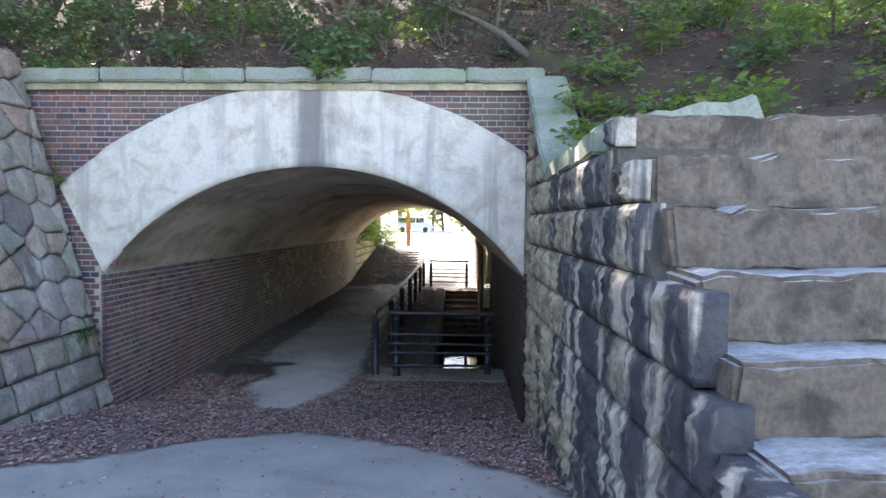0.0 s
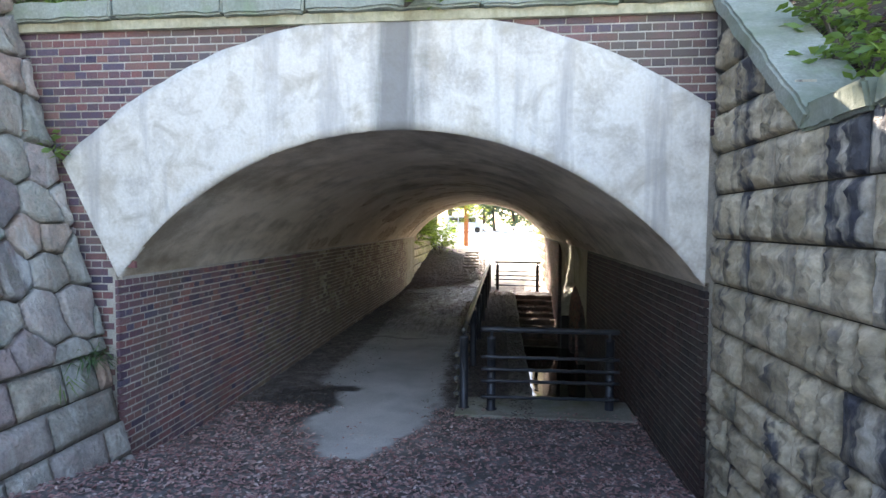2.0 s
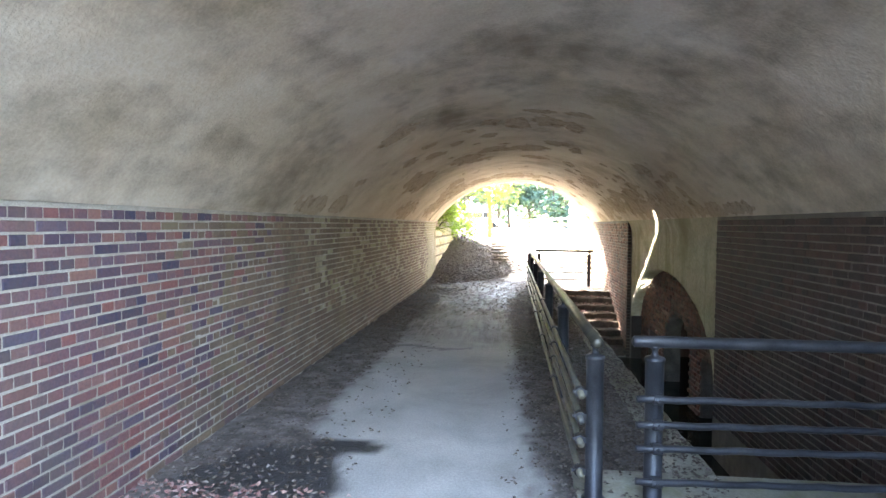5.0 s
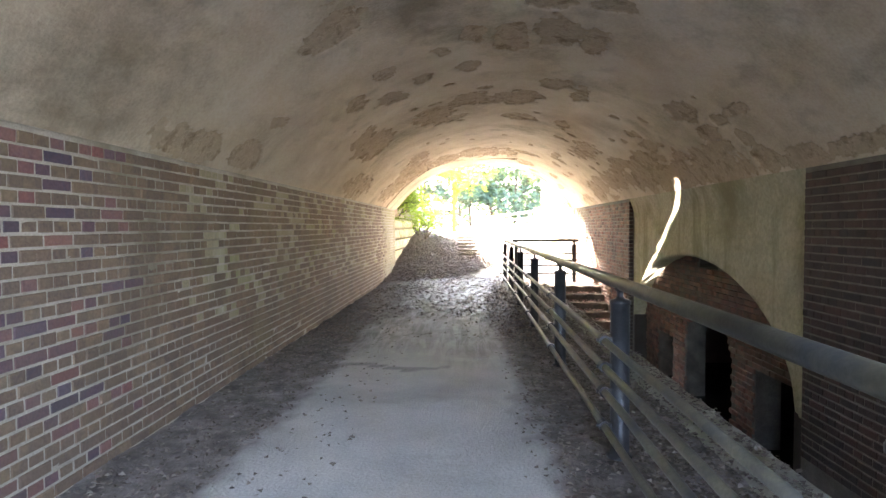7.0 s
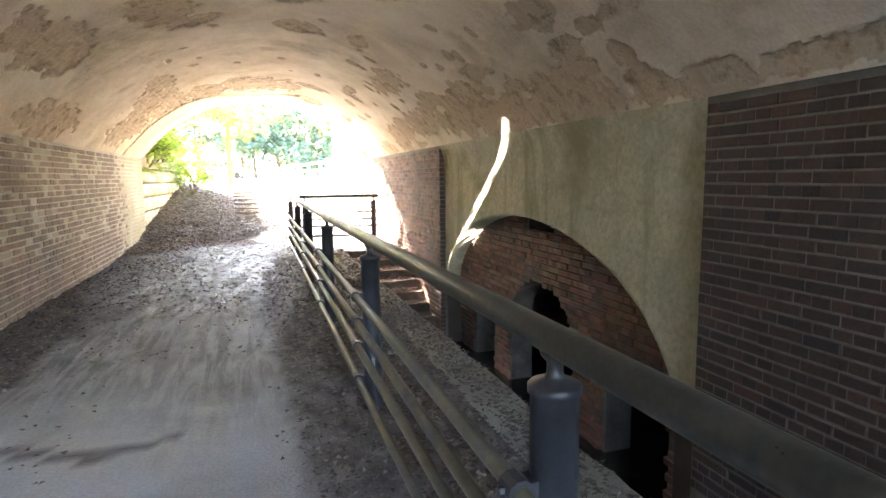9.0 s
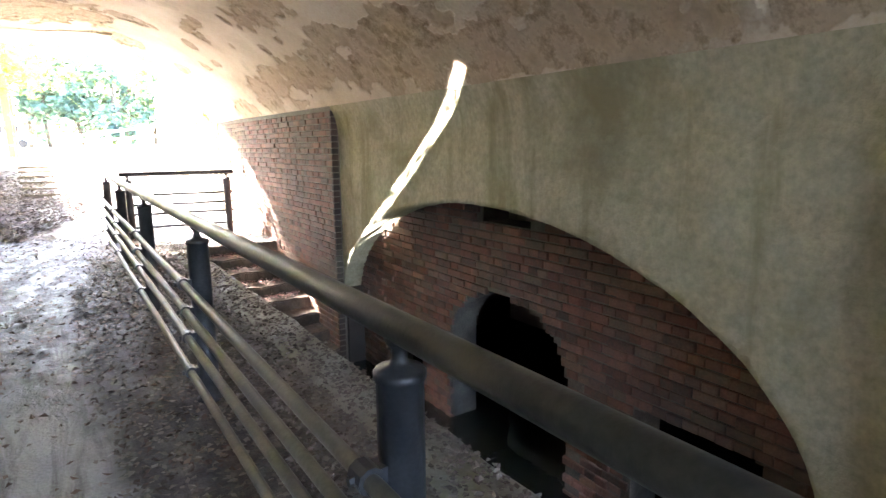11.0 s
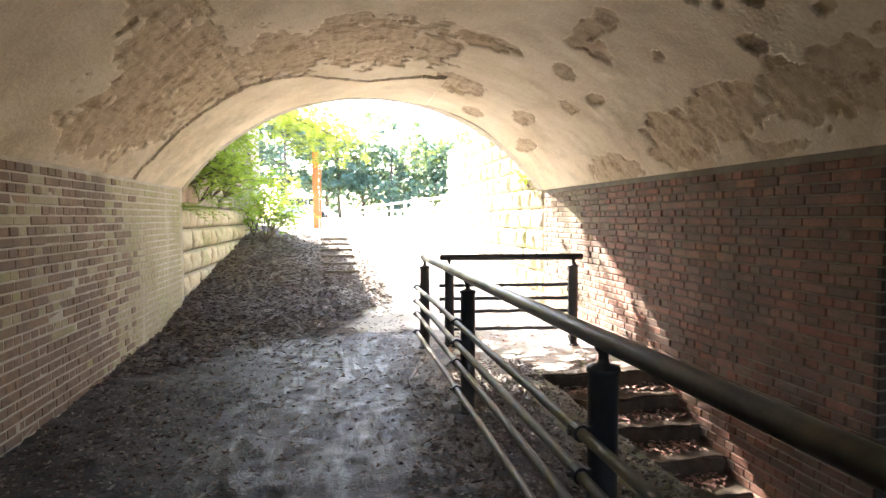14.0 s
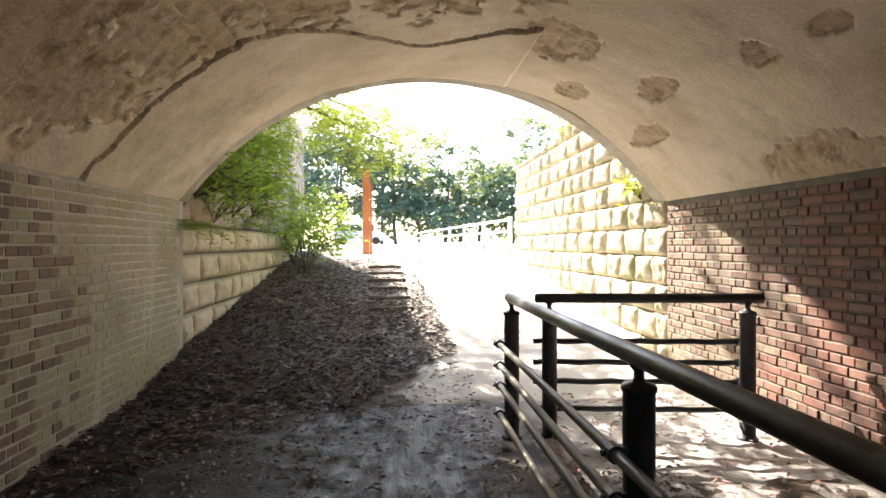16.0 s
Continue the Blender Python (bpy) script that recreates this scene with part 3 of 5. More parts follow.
s = Soup().box(XR + 0.012, RECESS1, -2.0, XR + 0.9, Y1, SPRING)
wall_right_far = tagged(new("wall_right_far", s.mesh("wall_right_far", MORTAR_DARK)), "sunlit red brick side wall near the exit", "wall", kind="structure")

# plastered bay with the wide side arch cut through it
AY, AZ, AA, AB = 16.77, -0.43, 2.74, 1.4
vs, fs = [], []
N = 110
for i in range(N + 1):
    y = RECESS0 + (RECESS1 - RECESS0) * i / N
    u = (y - AY) / AA
    zb = AZ + AB * math.sqrt(max(0.0, 1 - u * u)) + 0.008 * fbm(y * 5, 1.0) if abs(u) < 1 else -0.45
    for k in range(25):
        z = zb + (SPRING - zb) * k / 24
        vs.append((RECESS_X + 0.012 * fbm(y * 2.5, z * 2.5) - 0.1 * max(0.0, min(1.0, (z - 1.55) / 0.38)) ** 2, y, z))
    vs.append((RECESS_X + 0.25, y, zb))
for i in range(N):
    for k in range(24):
        a = i * 26 + k
        fs.append((a, a + 1, a + 27, a + 26))
    a = i * 26
    fs.append((a, a + 26, a + 51, a + 25))
bay = tagged(new("wall_bay", mesh_of("wall_bay", vs, fs, RENDER_GREEN, True)), "stained yellowish rendered bay over a wide side arch", "wall", kind="structure")
s = Soup().box(RECESS_X, RECESS0, -2.0, RECESS_X + 0.5, RECESS0 + 0.28, -0.42)
s.box(RECESS_X + 0.012, RECESS1 - 0.05, -2.0, RECESS_X + 0.5, RECESS1 + 0.02, -0.3)
piece("jamb", s.mesh("bay_jamb", BRICK_DARK), bay)


# ---- vault with patches of lost plaster ----
# bare patches: y, angle across the vault in degrees, half length along, half width across
CROWN_PATCHES = [(12.71, -27, 0.3, 0.24), (14.3, -24, 0.2, 0.12), (15.0, -17.7, 0.2, 0.12), (14.2, -13, 0.15, 0.12), (13.9, -7, 0.22, 0.1), (14.9, -7.5, 0.17, 0.13), (14.1, 0, 0.4, 0.16), (13.9, 7, 0.42, 0.22),
                 (14.0, 14, 0.36, 0.12), (13.2, 5, 0.12, 0.2), (13.1, 13.2, 0.12, 0.19), (15.65, 11.4, 0.25, 0.19), (15.9, 18, 0.3, 0.12), (14.8, -31, 0.22, 0.12), (15.3, -25, 0.25, 0.18), (17.1, -17.6, 0.6, 0.3),
                 (16.6, -7, 0.4, 0.32), (16.65, 3.3, 0.4, 0.34), (16.9, -36, 0.8, 0.3), (18.0, 7.2, 0.25, 0.27), (17.75, -14, 0.25, 0.25), (17.8, 19.5, 0.25, 0.12)]
SIDE_PATCHES = [(14.75, 35.2, 0.33, 0.17), (13.97, 40, 0.22, 0.06), (12.65, -51.5, 0.48, 0.14), (13.55, -50.5, 0.35, 0.15), (13.64, -43, 0.16, 0.08), (18.6, -49.5, 0.8, 0.24), (13.6, 52, 0.34, 0.13), (12.9, 52, 0.45, 0.09),
                (18.95, 31.5, 0.6, 0.2), (19.5, 45.8, 0.8, 0.22), (20.6, -28.3, 0.5, 0.24), (16.9, -32.6, 0.45, 0.17), (15.2, 50, 0.75, 0.28), (17.5, 48, 1.1, 0.3), (16.4, 50, 0.7, 0.24), (17.2, 42, 0.4, 0.16),
                (18.3, 41, 0.5, 0.14), (14.2, 51, 0.25, 0.17), (20.9, 26, 0.35, 0.1), (20.8, 46, 0.9, 0.2)]
EXIT_PATCHES = [(22.1, -44, 0.85, 0.42), (21.6, -34, 0.75, 0.42), (22.5, -31, 0.75, 0.42), (22.6, -18, 0.75, 0.4), (22.6, -4, 0.8, 0.6), (22.6, 8.5, 0.7, 0.22), (23.6, 16.5, 0.35, 0.3), (22.0, 15, 0.16, 0.27),
                (21.8, 29, 0.17, 0.12), (23.6, 33.2, 0.26, 0.12), (22.4, 36.2, 0.16, 0.1), (21.85, 36.3, 0.12, 0.06), (21.1, 29, 0.1, 0.15), (21.3, 50.5, 0.4, 0.24), (22.7, 51.5, 0.55, 0.18), (21.05, 45.7, 0.12, 0.06),
                (24.7, -3, 0.12, 0.4), (24.5, 24, 0.2, 0.14), (24.4, 40, 0.3, 0.12)]


def spall_patches():
    rng = random.Random(5)
    out = CROWN_PATCHES + SIDE_PATCHES + EXIT_PATCHES
    for _ in range(34):
        out.append((rng.uniform(15.5, 21.0), rng.uniform(-26, 38), rng.uniform(0.05, 0.11), rng.uniform(0.04, 0.09)))
    for _ in range(46):
        # crumbled plaster over the rendered bay
        out.append((rng.uniform(14.2, 20.5), rng.uniform(38, 53), rng.uniform(0.06, 0.3), rng.uniform(0.04, 0.11)))
    return out


PATCHES = spall_patches()


def spall(y, a, near):
    w = 0.0
    s_len = math.radians(a) * RAD
    wob = 0.55 * fbm(y * 3.0, s_len * 3.0, 5.0) + 0.3 * fbm(y * 8, s_len * 8, 2.0)
    for py, pa, ly, la in near:
        d = ((y - py) / ly) ** 2 + ((s_len - math.radians(pa) * RAD) / la) ** 2
        if d < 4.0:
            w = max(w, min(1.0, max(0.0, (1.12 - d ** 0.5 + wob) * 9.0)))
    return w


NA, NY = 270, 860
deg = math.degrees(SPAN)
va, ys_v = [-deg + 2 * deg * i / NA for i in range(NA + 1)], [Y0 + (Y1 - Y0) * j / NY for j in range(NY + 1)]
vs, mask, damp_and_shade = [], [], []
for y in ys_v:
    near = [p for p in PATCHES if abs(p[0] - y) < 2 * p[2] + 0.2]
    for a in va:
        s_len = math.radians(a) * RAD
        w = spall(y, a, near)
        edge = min(1.0, (deg - abs(a)) / 3.0)
        r = RAD + edge * (0.022 * fbm(y * 0.7, s_len * 0.7, 9.0) + 0.006 * fbm(y * 4, s_len * 4, 4.0))
        yc = 23.25 + 0.9 * math.exp(-((a + 2) / 12.0) ** 2) + 0.16 * fbm(s_len * 0.9, 1.0) + 0.03 * fbm(s_len * 7, 5.0)
        if a < 14:
            if abs(y - yc) < 0.016:
                r += 0.03
            elif y > yc:
                r -= 0.014
                w = 0.0
        if w > 0:
            course = 0.006 if (s_len / 0.075) % 1.0 < 0.16 else 0.0
            r += w * edge * (0.017 + 0.010 * fbm(y * 7, s_len * 7, 1.0) + 0.007 * fbm(y * 16, s_len * 16, 6.0, 2) + 0.6 * course)
        vs.append((CX + r * math.sin(math.radians(a)), y, ZC + r * math.cos(math.radians(a))))
        mask.append(w)
        # damp stains, plus a darkening towards the entrance put into the colour as shade
        damp_and_shade.append(min(1.0, max(0.0, 0.54 * max(-0.25, 1 - (y - 7.0) / 9.0) + 0.55 * fbm(y * 0.5, s_len * 0.9, 3.0) + 0.35 * fbm(y * 1.2, s_len * 2.6, 8.0, 5) + 0.2 * fbm(y * 5, s_len * 6, 2.0, 4))))
w_ = NA + 1
fs = [(j * w_ + i, (j + 1) * w_ + i, (j + 1) * w_ + i + 1, j * w_ + i + 1) for j in range(NY) for i in range(NA)]
me = mesh_of("vault", vs, fs, VAULT, True)
me.set_sharp_from_angle(angle=radians(24))
me.attributes.new("spall", "FLOAT", "POINT").data.foreach_set("value", mask)
me.attributes.new("damp", "FLOAT", "POINT").data.foreach_set("value", damp_and_shade)
tagged(new("ceiling", me), "stained plaster barrel vault with patches of lost plaster", "ceiling", kind="structure")
# outer skin of the vault, which closes it against the hill
vs = []
for y in (Y0 + 0.3, Y1):
    for i in range(41):
        a = math.radians(-90 + 180 * i / 40)
        vs.append((CX + 3.7 * math.sin(a), y, 0.3 + 3.7 * math.cos(a)))
tagged(new("ceiling_back", mesh_of("vault_back", vs, [(i, i + 1, 42 + i, 41 + i) for i in range(40)], MORTAR)), "hidden back of the brick vault", "ceiling", kind="structure")


# ---- portal ----
def arch_wall(name, y, depth, xa, xb, top, mat, lower):
    """Upright wall with the tunnel's arch cut through it; lower(x) is its lower edge."""
    xs = sorted(set(steps_of(xa, xb, 0.1) + [XL, XR, XL - 0.05, XR + 0.05, XL - 0.06, XR + 0.06]))
    v, f = [], []
    for x in xs:
        z = min(lower(x), top - 0.01)
        v += [(x, y, z), (x, y, top), (x, y + depth, z), (x, y + depth, top)]
    for i in range(len(xs) - 1):
        a = i * 4
        f += [(a, a + 4, a + 5, a + 1), (a + 2, a + 3, a + 7, a + 6), (a, a + 2, a + 6, a + 4), (a + 1, a + 5, a + 7, a + 3)]
    return mesh_of(name, v, f, mat)


portal = tagged(new("wall_portal", arch_wall("wall_portal", Y0 + 0.03, 0.5, -6.6, 1.6, 4.28, MORTAR, lambda x: arc_z(max(XL, min(XR, x))) + 0.03 if XL - 0.055 < x < XR + 0.055 else -0.3)), "brick portal wall with mortar joints over the arch", "wall", kind="structure")


def ring_mesh():
    """Broad rendered arch band, with its soffit edge."""
    na, nr = 96, 12
    a0, a1 = -math.degrees(math.asin(3.17 / OUT_R)), math.degrees(math.asin(2.64 / OUT_R))
    v, f = [], []
    for i in range(na + 1):
        t = i / na
        ai = -SPAN + 2 * SPAN * t
        ao = math.radians(a0 + (a1 - a0) * t)
        pi_ = (CX + RAD * math.sin(ai), ZC + RAD * math.cos(ai))
        po = (CX + OUT_R * math.sin(ao), OUT_ZC + OUT_R * math.cos(ao))
        for k in range(nr + 1):
            q = k / nr
            x, z = pi_[0] + (po[0] - pi_[0]) * q, pi_[1] + (po[1] - pi_[1]) * q
            if k == nr:
                x, z = x + 0.02 * fbm(x * 3, z * 3), z + 0.015 * fbm(x * 4, z * 4, 2.0)
            v.append((x, Y0 - 0.015 + 0.006 * fbm(x * 2, z * 2, 6.0), min(z, 4.275)))
        v.append((pi_[0], Y0 + 0.05, pi_[1]))
        v.append((po[0], Y0 + 0.05, min(po[1], 4.275)))
    w = nr + 3
    for i in range(na):
        for k in range(nr):
            a = i * w + k
            f.append((a, a + 1, a + w + 1, a + w))
        a = i * w
        f.append((a, a + w, a + w + nr + 1, a + nr + 1))
        f.append((a + nr, a + nr + 2, a + w + nr + 2, a + w + nr))
    return mesh_of("arch_band", v, f, RENDER_WHITE, True)


piece("arch_band", ring_mesh(), portal, "cracked white rendered band round the arch")


def slab_mesh(name, lx, ly, lz, mat, seed, chip=0.012):
    """A worn stone slab with rounded, chipped edges, its base centred at the origin."""
    bm = bmesh.new()
    bmesh.ops.create_cube(bm, size=1.0)
    bmesh.ops.scale(bm, vec=(lx, ly, lz), verts=bm.verts)
    bmesh.ops.subdivide_edges(bm, edges=[e for e in bm.edges if abs((e.verts[0].co - e.verts[1].co).x) > 0.5 * lx], cuts=max(1, int(lx / 0.12)))
    bmesh.ops.bevel(bm, geom=list(bm.edges), offset=min(0.02, lz * 0.2), segments=2, affect="EDGES", clamp_overlap=True)
    for v in bm.verts:
        v.co += Vector((fbm(v.co.y * 6 + seed, v.co.z * 6, v.co.x * 5), fbm(v.co.x * 6, v.co.z * 6 + seed, 2), fbm(v.co.x * 5 + seed, v.co.y * 6, 4))) * chip
    bmesh.ops.translate(bm, vec=(0, 0, lz / 2), verts=bm.verts)
    me = bpy.data.meshes.new(name)
    bm.to_mesh(me)
    bm.free()
    me.materials.append(mat)
    return me


coping = thing("portal_coping", "mossy grey stone coping on top of the portal", "coping", kind="structure")
x = -5.75
for i, ln in enumerate([1.35, 1.05, 0.75, 1.55, 1.15, 0.95]):
    ln = min(ln, 1.22 - x)
    piece("coping_stone", slab_mesh("coping_stone", ln - 0.012, 0.42, 0.17, STONE_MOSS, i * 3.7, 0.016), coping, m=pose(x + ln / 2, Y0 + 0.11, 4.28 + 0.008 * (i % 2)))
    x += ln
s = Soup().box(-5.7, Y0 - 0.03, 4.2, 0.86, Y0 + 0.05, 4.285)
piece("coping_bed", s.mesh("coping_bed", RENDER_GREEN), coping, "stained mortar bed under the coping")


# ---- stone blocks ----
def block_mesh(name, mat, seed, bulge=0.05, rough=0.018, nx=10, nz=7):
    """A rock-faced block one metre wide and high, its face towards -y, to be scaled to its course."""
    v, f = [], []
    for j in range(nz + 1):
        for i in range(nx + 1):
            u, w = i / nx, j / nz
            e = min(u, 1 - u, w, 1 - w)
            inner = min(1.0, e * 5.0) ** 0.7
            d = -bulge * inner * (0.75 + 0.6 * fbm(u * 2.2 + seed, w * 1.6, seed)) - rough * inner * fbm(u * 7, w * 7, seed * 1.7)
            v.append((u - 0.5, d, w))
    w_ = nx + 1
    f = [(j * w_ + i, j * w_ + i + 1, (j + 1) * w_ + i + 1, (j + 1) * w_ + i) for j in range(nz) for i in range(nx)]
    o = len(v)
    rim = [i for i in range(w_)] + [(j + 1) * w_ - 1 for j in range(1, nz + 1)] + [nz * w_ + i for i in range(nx - 1, -1, -1)] + [j * w_ for j in range(nz - 1, 0, -1)]
    v += [(v[k][0], 0.12, v[k][2]) for k in rim]
    m = len(rim)
    f += [(rim[k], o + k, o + (k + 1) % m, rim[(k + 1) % m]) for k in range(m)]
    return mesh_of(name, v, f, mat, True)


def frame_matrix(origin, along, up, sx, sz, sy=1.0):
    """Pose of a block: its x runs along, its z up, its face outwards."""
    a, u = Vector(along).normalized(), Vector(up).normalized()
    inward = u.cross(a)
    m = Matrix((a * sx, inward * sy, u * sz)).transposed().to_4x4()
    m.translation = Vector(origin)
    return m


def courses(parent, name, meshes, origin, along, up, length, heights, low, high, top=None, joint=0.012, rng=None, limits=None):
    """Courses of blocks on a wall; top(u) is the wall's height at u."""
    rng = rng or random.Random(3)
    a, u = Vector(along).normalized(), Vector(up).normalized()
    v = 0.0
    for h in heights:
        s = -rng.uniform(0, high)
        while s < length:
            ln = rng.uniform(low, high)
            s0, s1 = max(0.0, s), min(length, s + ln)
            s += ln
            if s1 - s0 < 0.06:
                continue
            mid = (s0 + s1) / 2
            hh = h
            if top:
                hh = min(h, top(mid) - v)
                if hh < 0.06:
                    continue
            o = Vector(origin) + a * mid + u * v
            piece(name, rng.choice(meshes), parent, m=frame_matrix(o, a, u, s1 - s0 - joint, hh - joint))
        v += h


WING = [block_mesh("ashlar_block", STONE_WING, 3.1 * k, 0.045, 0.03, 14, 10) for k in range(6)]
WING_BUFF = [block_mesh("buff_ashlar_block", STONE_BUFF, 4.3 * k + 2, 0.06, 0.045, 14, 10) for k in range(6)]
LIT = [block_mesh("lit_block", STONE_LIT, 2.3 * k + 1, 0.07, 0.02) for k in range(6)]
WX = 0.9


def wing_top(y):
    """Height of the wing wall along its length."""
    if y > 5.6:
        return 3.0 + (y - 5.6) * 0.87
    if y > 3.9:
        return 3.0 + (5.6 - y) * 0.04
    return max(0.9, 3.06 - 0.845 * max(0.0, 3.1 - y))


def tread_z(y):
    """Height of the stair tread at y."""
    k = 0
    while k < 12 and y < 3.22 - 0.305 * k + (0.12 if k == 0 else 0.0):
        k += 1
    return 3.22 - 0.278 * k


WING_COURSES = [0.31, 0.31, 0.31, 0.30, 0.37, 0.37, 0.37, 0.36, 0.33, 0.33, 0.33, 0.33]
vs, fs = [], []
ys = steps_of(-2.5, Y0 + 0.02, 0.15)
for y in ys:
    t = wing_top(y) - (0.04 if y > 3.2 else 0.36)
    vs += [(WX + 0.02, y, 0.0), (WX + 0.02, y, t), (WX + 0.7, y, t), (WX + 0.7, y, 0.0)]
for i in range(len(ys) - 1):
    a = i * 4
    fs += [(a, a + 1, a + 5, a + 4), (a + 1, a + 2, a + 6, a + 5), (a + 2, a + 3, a + 7, a + 6)]
fs += [(0, 3, 2, 1), tuple(len(vs) - 4 + k for k in (0, 1, 2, 3))]
wing = tagged(new("wall_wing", mesh_of("wall_wing", vs, fs, surface("dark_joint", [(0.07, 0.065, 0.055), (0.12, 0.11, 0.09)], 4.0, 40.0, 0.95, 0.4))), "rock-faced stone wing wall stained black by water", "wall", kind="structure")
courses(wing, "stone", WING_BUFF, (WX, Y0, 0.0), (0, -1, 0), (0, 0, 1), Y0 - 5.4, WING_COURSES, 0.35, 0.72, lambda u: wing_top(Y0 - u), rng=random.Random(8))
courses(wing, "stone", WING + WING_BUFF, (WX, 5.4, 0.0), (0, -1, 0), (0, 0, 1), 1.1, WING_COURSES, 0.35, 0.7, lambda u: wing_top(5.4 - u), rng=random.Random(38))
courses(wing, "stone", WING, (WX, 4.3, 0.0), (0, -1, 0), (0, 0, 1), 0.9, WING_COURSES, 0.35, 0.6, lambda u: wing_top(4.3 - u), rng=random.Random(28))
courses(wing, "stone", WING, (WX, 3.4, 0.0), (0, -1, 0), (0, 0, 1), 5.9, WING_COURSES, 0.26, 0.5, lambda u: tread_z(3.4 - u) - 0.015, rng=random.Random(18))

# sloped coping beside the portal, and the mossy coping along the planted bed
wing_coping = thing("wing_coping", "mossy weathered coping stones on the wing wall", "coping", kind="structure")
m = Matrix((Vector((0, -1, -0.87)).normalized(), Vector((1, 0, 0)), Vector((0, -1, -0.87)).normalized().cross(Vector((1, 0, 0))))).transposed().to_4x4()
m.translation = (WX + 0.17, 6.33, 3.63)
piece("coping_stone", slab_mesh("slope_stone", 1.98, 0.48, 0.13, STONE_MOSS, 4.0), wing_coping, m=m)
for i, (ya, yb) in enumerate([(5.62, 5.0), (4.99, 4.45), (4.44, 3.85)]):
    yc = (ya + yb) / 2
    piece("coping_stone", slab_mesh("bed_stone", ya - yb - 0.012, 0.34, 0.16, STONE_MOSS, 9.0 + i, 0.02), wing_coping, m=pose(WX + 0.12 + 0.02 * i, yc, wing_top(yc) - 0.02, 0, 2, 90))

# broad stone stairs beside the wing wall
stairs = thing("stone_steps", "worn stained concrete steps climbing beside the wing wall", "steps", kind="structure")
for k in range(9):
    z_top = 3.22 - 0.278 * k
    y_nose = 3.22 - 0.305 * k + (0.12 if k == 0 else 0.0)
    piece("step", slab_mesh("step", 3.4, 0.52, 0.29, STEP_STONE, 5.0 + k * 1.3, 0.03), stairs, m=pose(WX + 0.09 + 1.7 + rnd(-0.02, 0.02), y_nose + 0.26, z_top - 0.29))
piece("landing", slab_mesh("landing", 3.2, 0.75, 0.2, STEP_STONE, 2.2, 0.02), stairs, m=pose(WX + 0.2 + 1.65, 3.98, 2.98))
s = Soup()
for k in range(9):
    s.box(WX + 0.14, 3.22 - 0.305 * k + 0.05, -0.5, 4.3, 4.4, 3.22 - 0.278 * k - 0.28)
piece("core", s.mesh("stairs_core", STEP_STONE), stairs)

boulder = tagged(new("boulder", slab_mesh("boulder", 1.15, 0.5, 0.3, STONE_MOSS, 7.7, 0.035)), "mossy pale boulder lying above the stone steps", "boulder")
boulder.matrix_world = pose(1.72, 4.55, 3.16, 0, -10, 4)

# ---- rubble wall on the other side ----
def clip_poly(poly, p, n_):
    out = []
    for i in range(len(poly)):
        a, b = poly[i], poly[(i + 1) % len(poly)]
        da, db = (a[0] - p[0]) * n_[0] + (a[1] - p[1]) * n_[1], (b[0] - p[0]) * n_[0] + (b[1] - p[1]) * n_[1]
        if da <= 0:
            out.append(a)
        if da * db < 0:
            t = da / (da - db)
            out.append((a[0] + (b[0] - a[0]) * t, a[1] + (b[1] - a[1]) * t))
    return out


def rubble(u0, u1, v0, v1, step, rng):
    """Voronoi cells that fill a rectangle: irregular polygonal stones."""
    pts = []
    rows = int((v1 - v0) / step) + 2
    for j in range(-1, rows + 1):
        for i in range(-1, int((u1 - u0) / step) + 2):
            pts.append((u0 + (i + 0.5 * (j % 2) + rng.uniform(-0.33, 0.33)) * step, v0 + (j + rng.uniform(-0.33, 0.33)) * step))
    cells = []
    for k, p in enumerate(pts):
        poly = [(u0, v0), (u1, v0), (u1, v1), (u0, v1)]
        for q in pts:
            if q is p or abs(q[0] - p[0]) > 3 * step or abs(q[1] - p[1]) > 3 * step:
                continue
            poly = clip_poly(poly, ((p[0] + q[0]) / 2, (p[1] + q[1]) / 2), (q[0] - p[0], q[1] - p[1]))
            if len(poly) < 3:
                break
        if len(poly) >= 3:
            cells.append(poly)
    return cells


def cell_stone(poly, mat, rng, joint=0.014, proud=0.06, name="rubble_stone"):
    """A polygonal stone with a rounded rough face; local x, z lie in the wall and -y faces out."""
    cx, cz = sum(p[0] for p in poly) / len(poly), sum(p[1] for p in poly) / len(poly)
    fine = []
    for i in range(len(poly)):
        a, b = poly[i], poly[(i + 1) % len(poly)]
        k = max(1, int(math.hypot(b[0] - a[0], b[1] - a[1]) / 0.1))
        fine += [(a[0] + (b[0] - a[0]) * t / k, a[1] + (b[1] - a[1]) * t / k) for t in range(k)]
    n = len(fine)
    seed = rng.uniform(0, 50)
    size = max(math.hypot(p[0] - cx, p[1] - cz) for p in fine)
    v, f = [], []
    rings = [(1.0, 0.10), (1.0, -0.45), (0.94, -0.85), (0.75, -0.97), (0.4, -1.0)]
    for sc, dp in rings:
        for x, z in fine:
            r = math.hypot(x - cx, z - cz) or 1
            k = sc * (1 - joint / r)
            px, pz = (x - cx) * k, (z - cz) * k
            d = 0.1 if dp > 0 else proud * dp * (1 + 0.5 * fbm(px * 3 + seed, pz * 3)) - 0.028 * fbm(px * 8, pz * 8, seed) * (sc < 1)
            v.append((px, d, pz))
    for j in range(len(rings) - 1):
        f += [(j * n + i, j * n + (i + 1) % n, (j + 1) * n + (i + 1) % n, (j + 1) * n + i) for i in range(n)]
    v.append((0, -proud * 1.05, 0))
    f += [((len(rings) - 1) * n + i, (len(rings) - 1) * n + (i + 1) % n, len(v) - 1) for i in range(n)]
    return mesh_of(name, v, f, mat, True), cx, cz


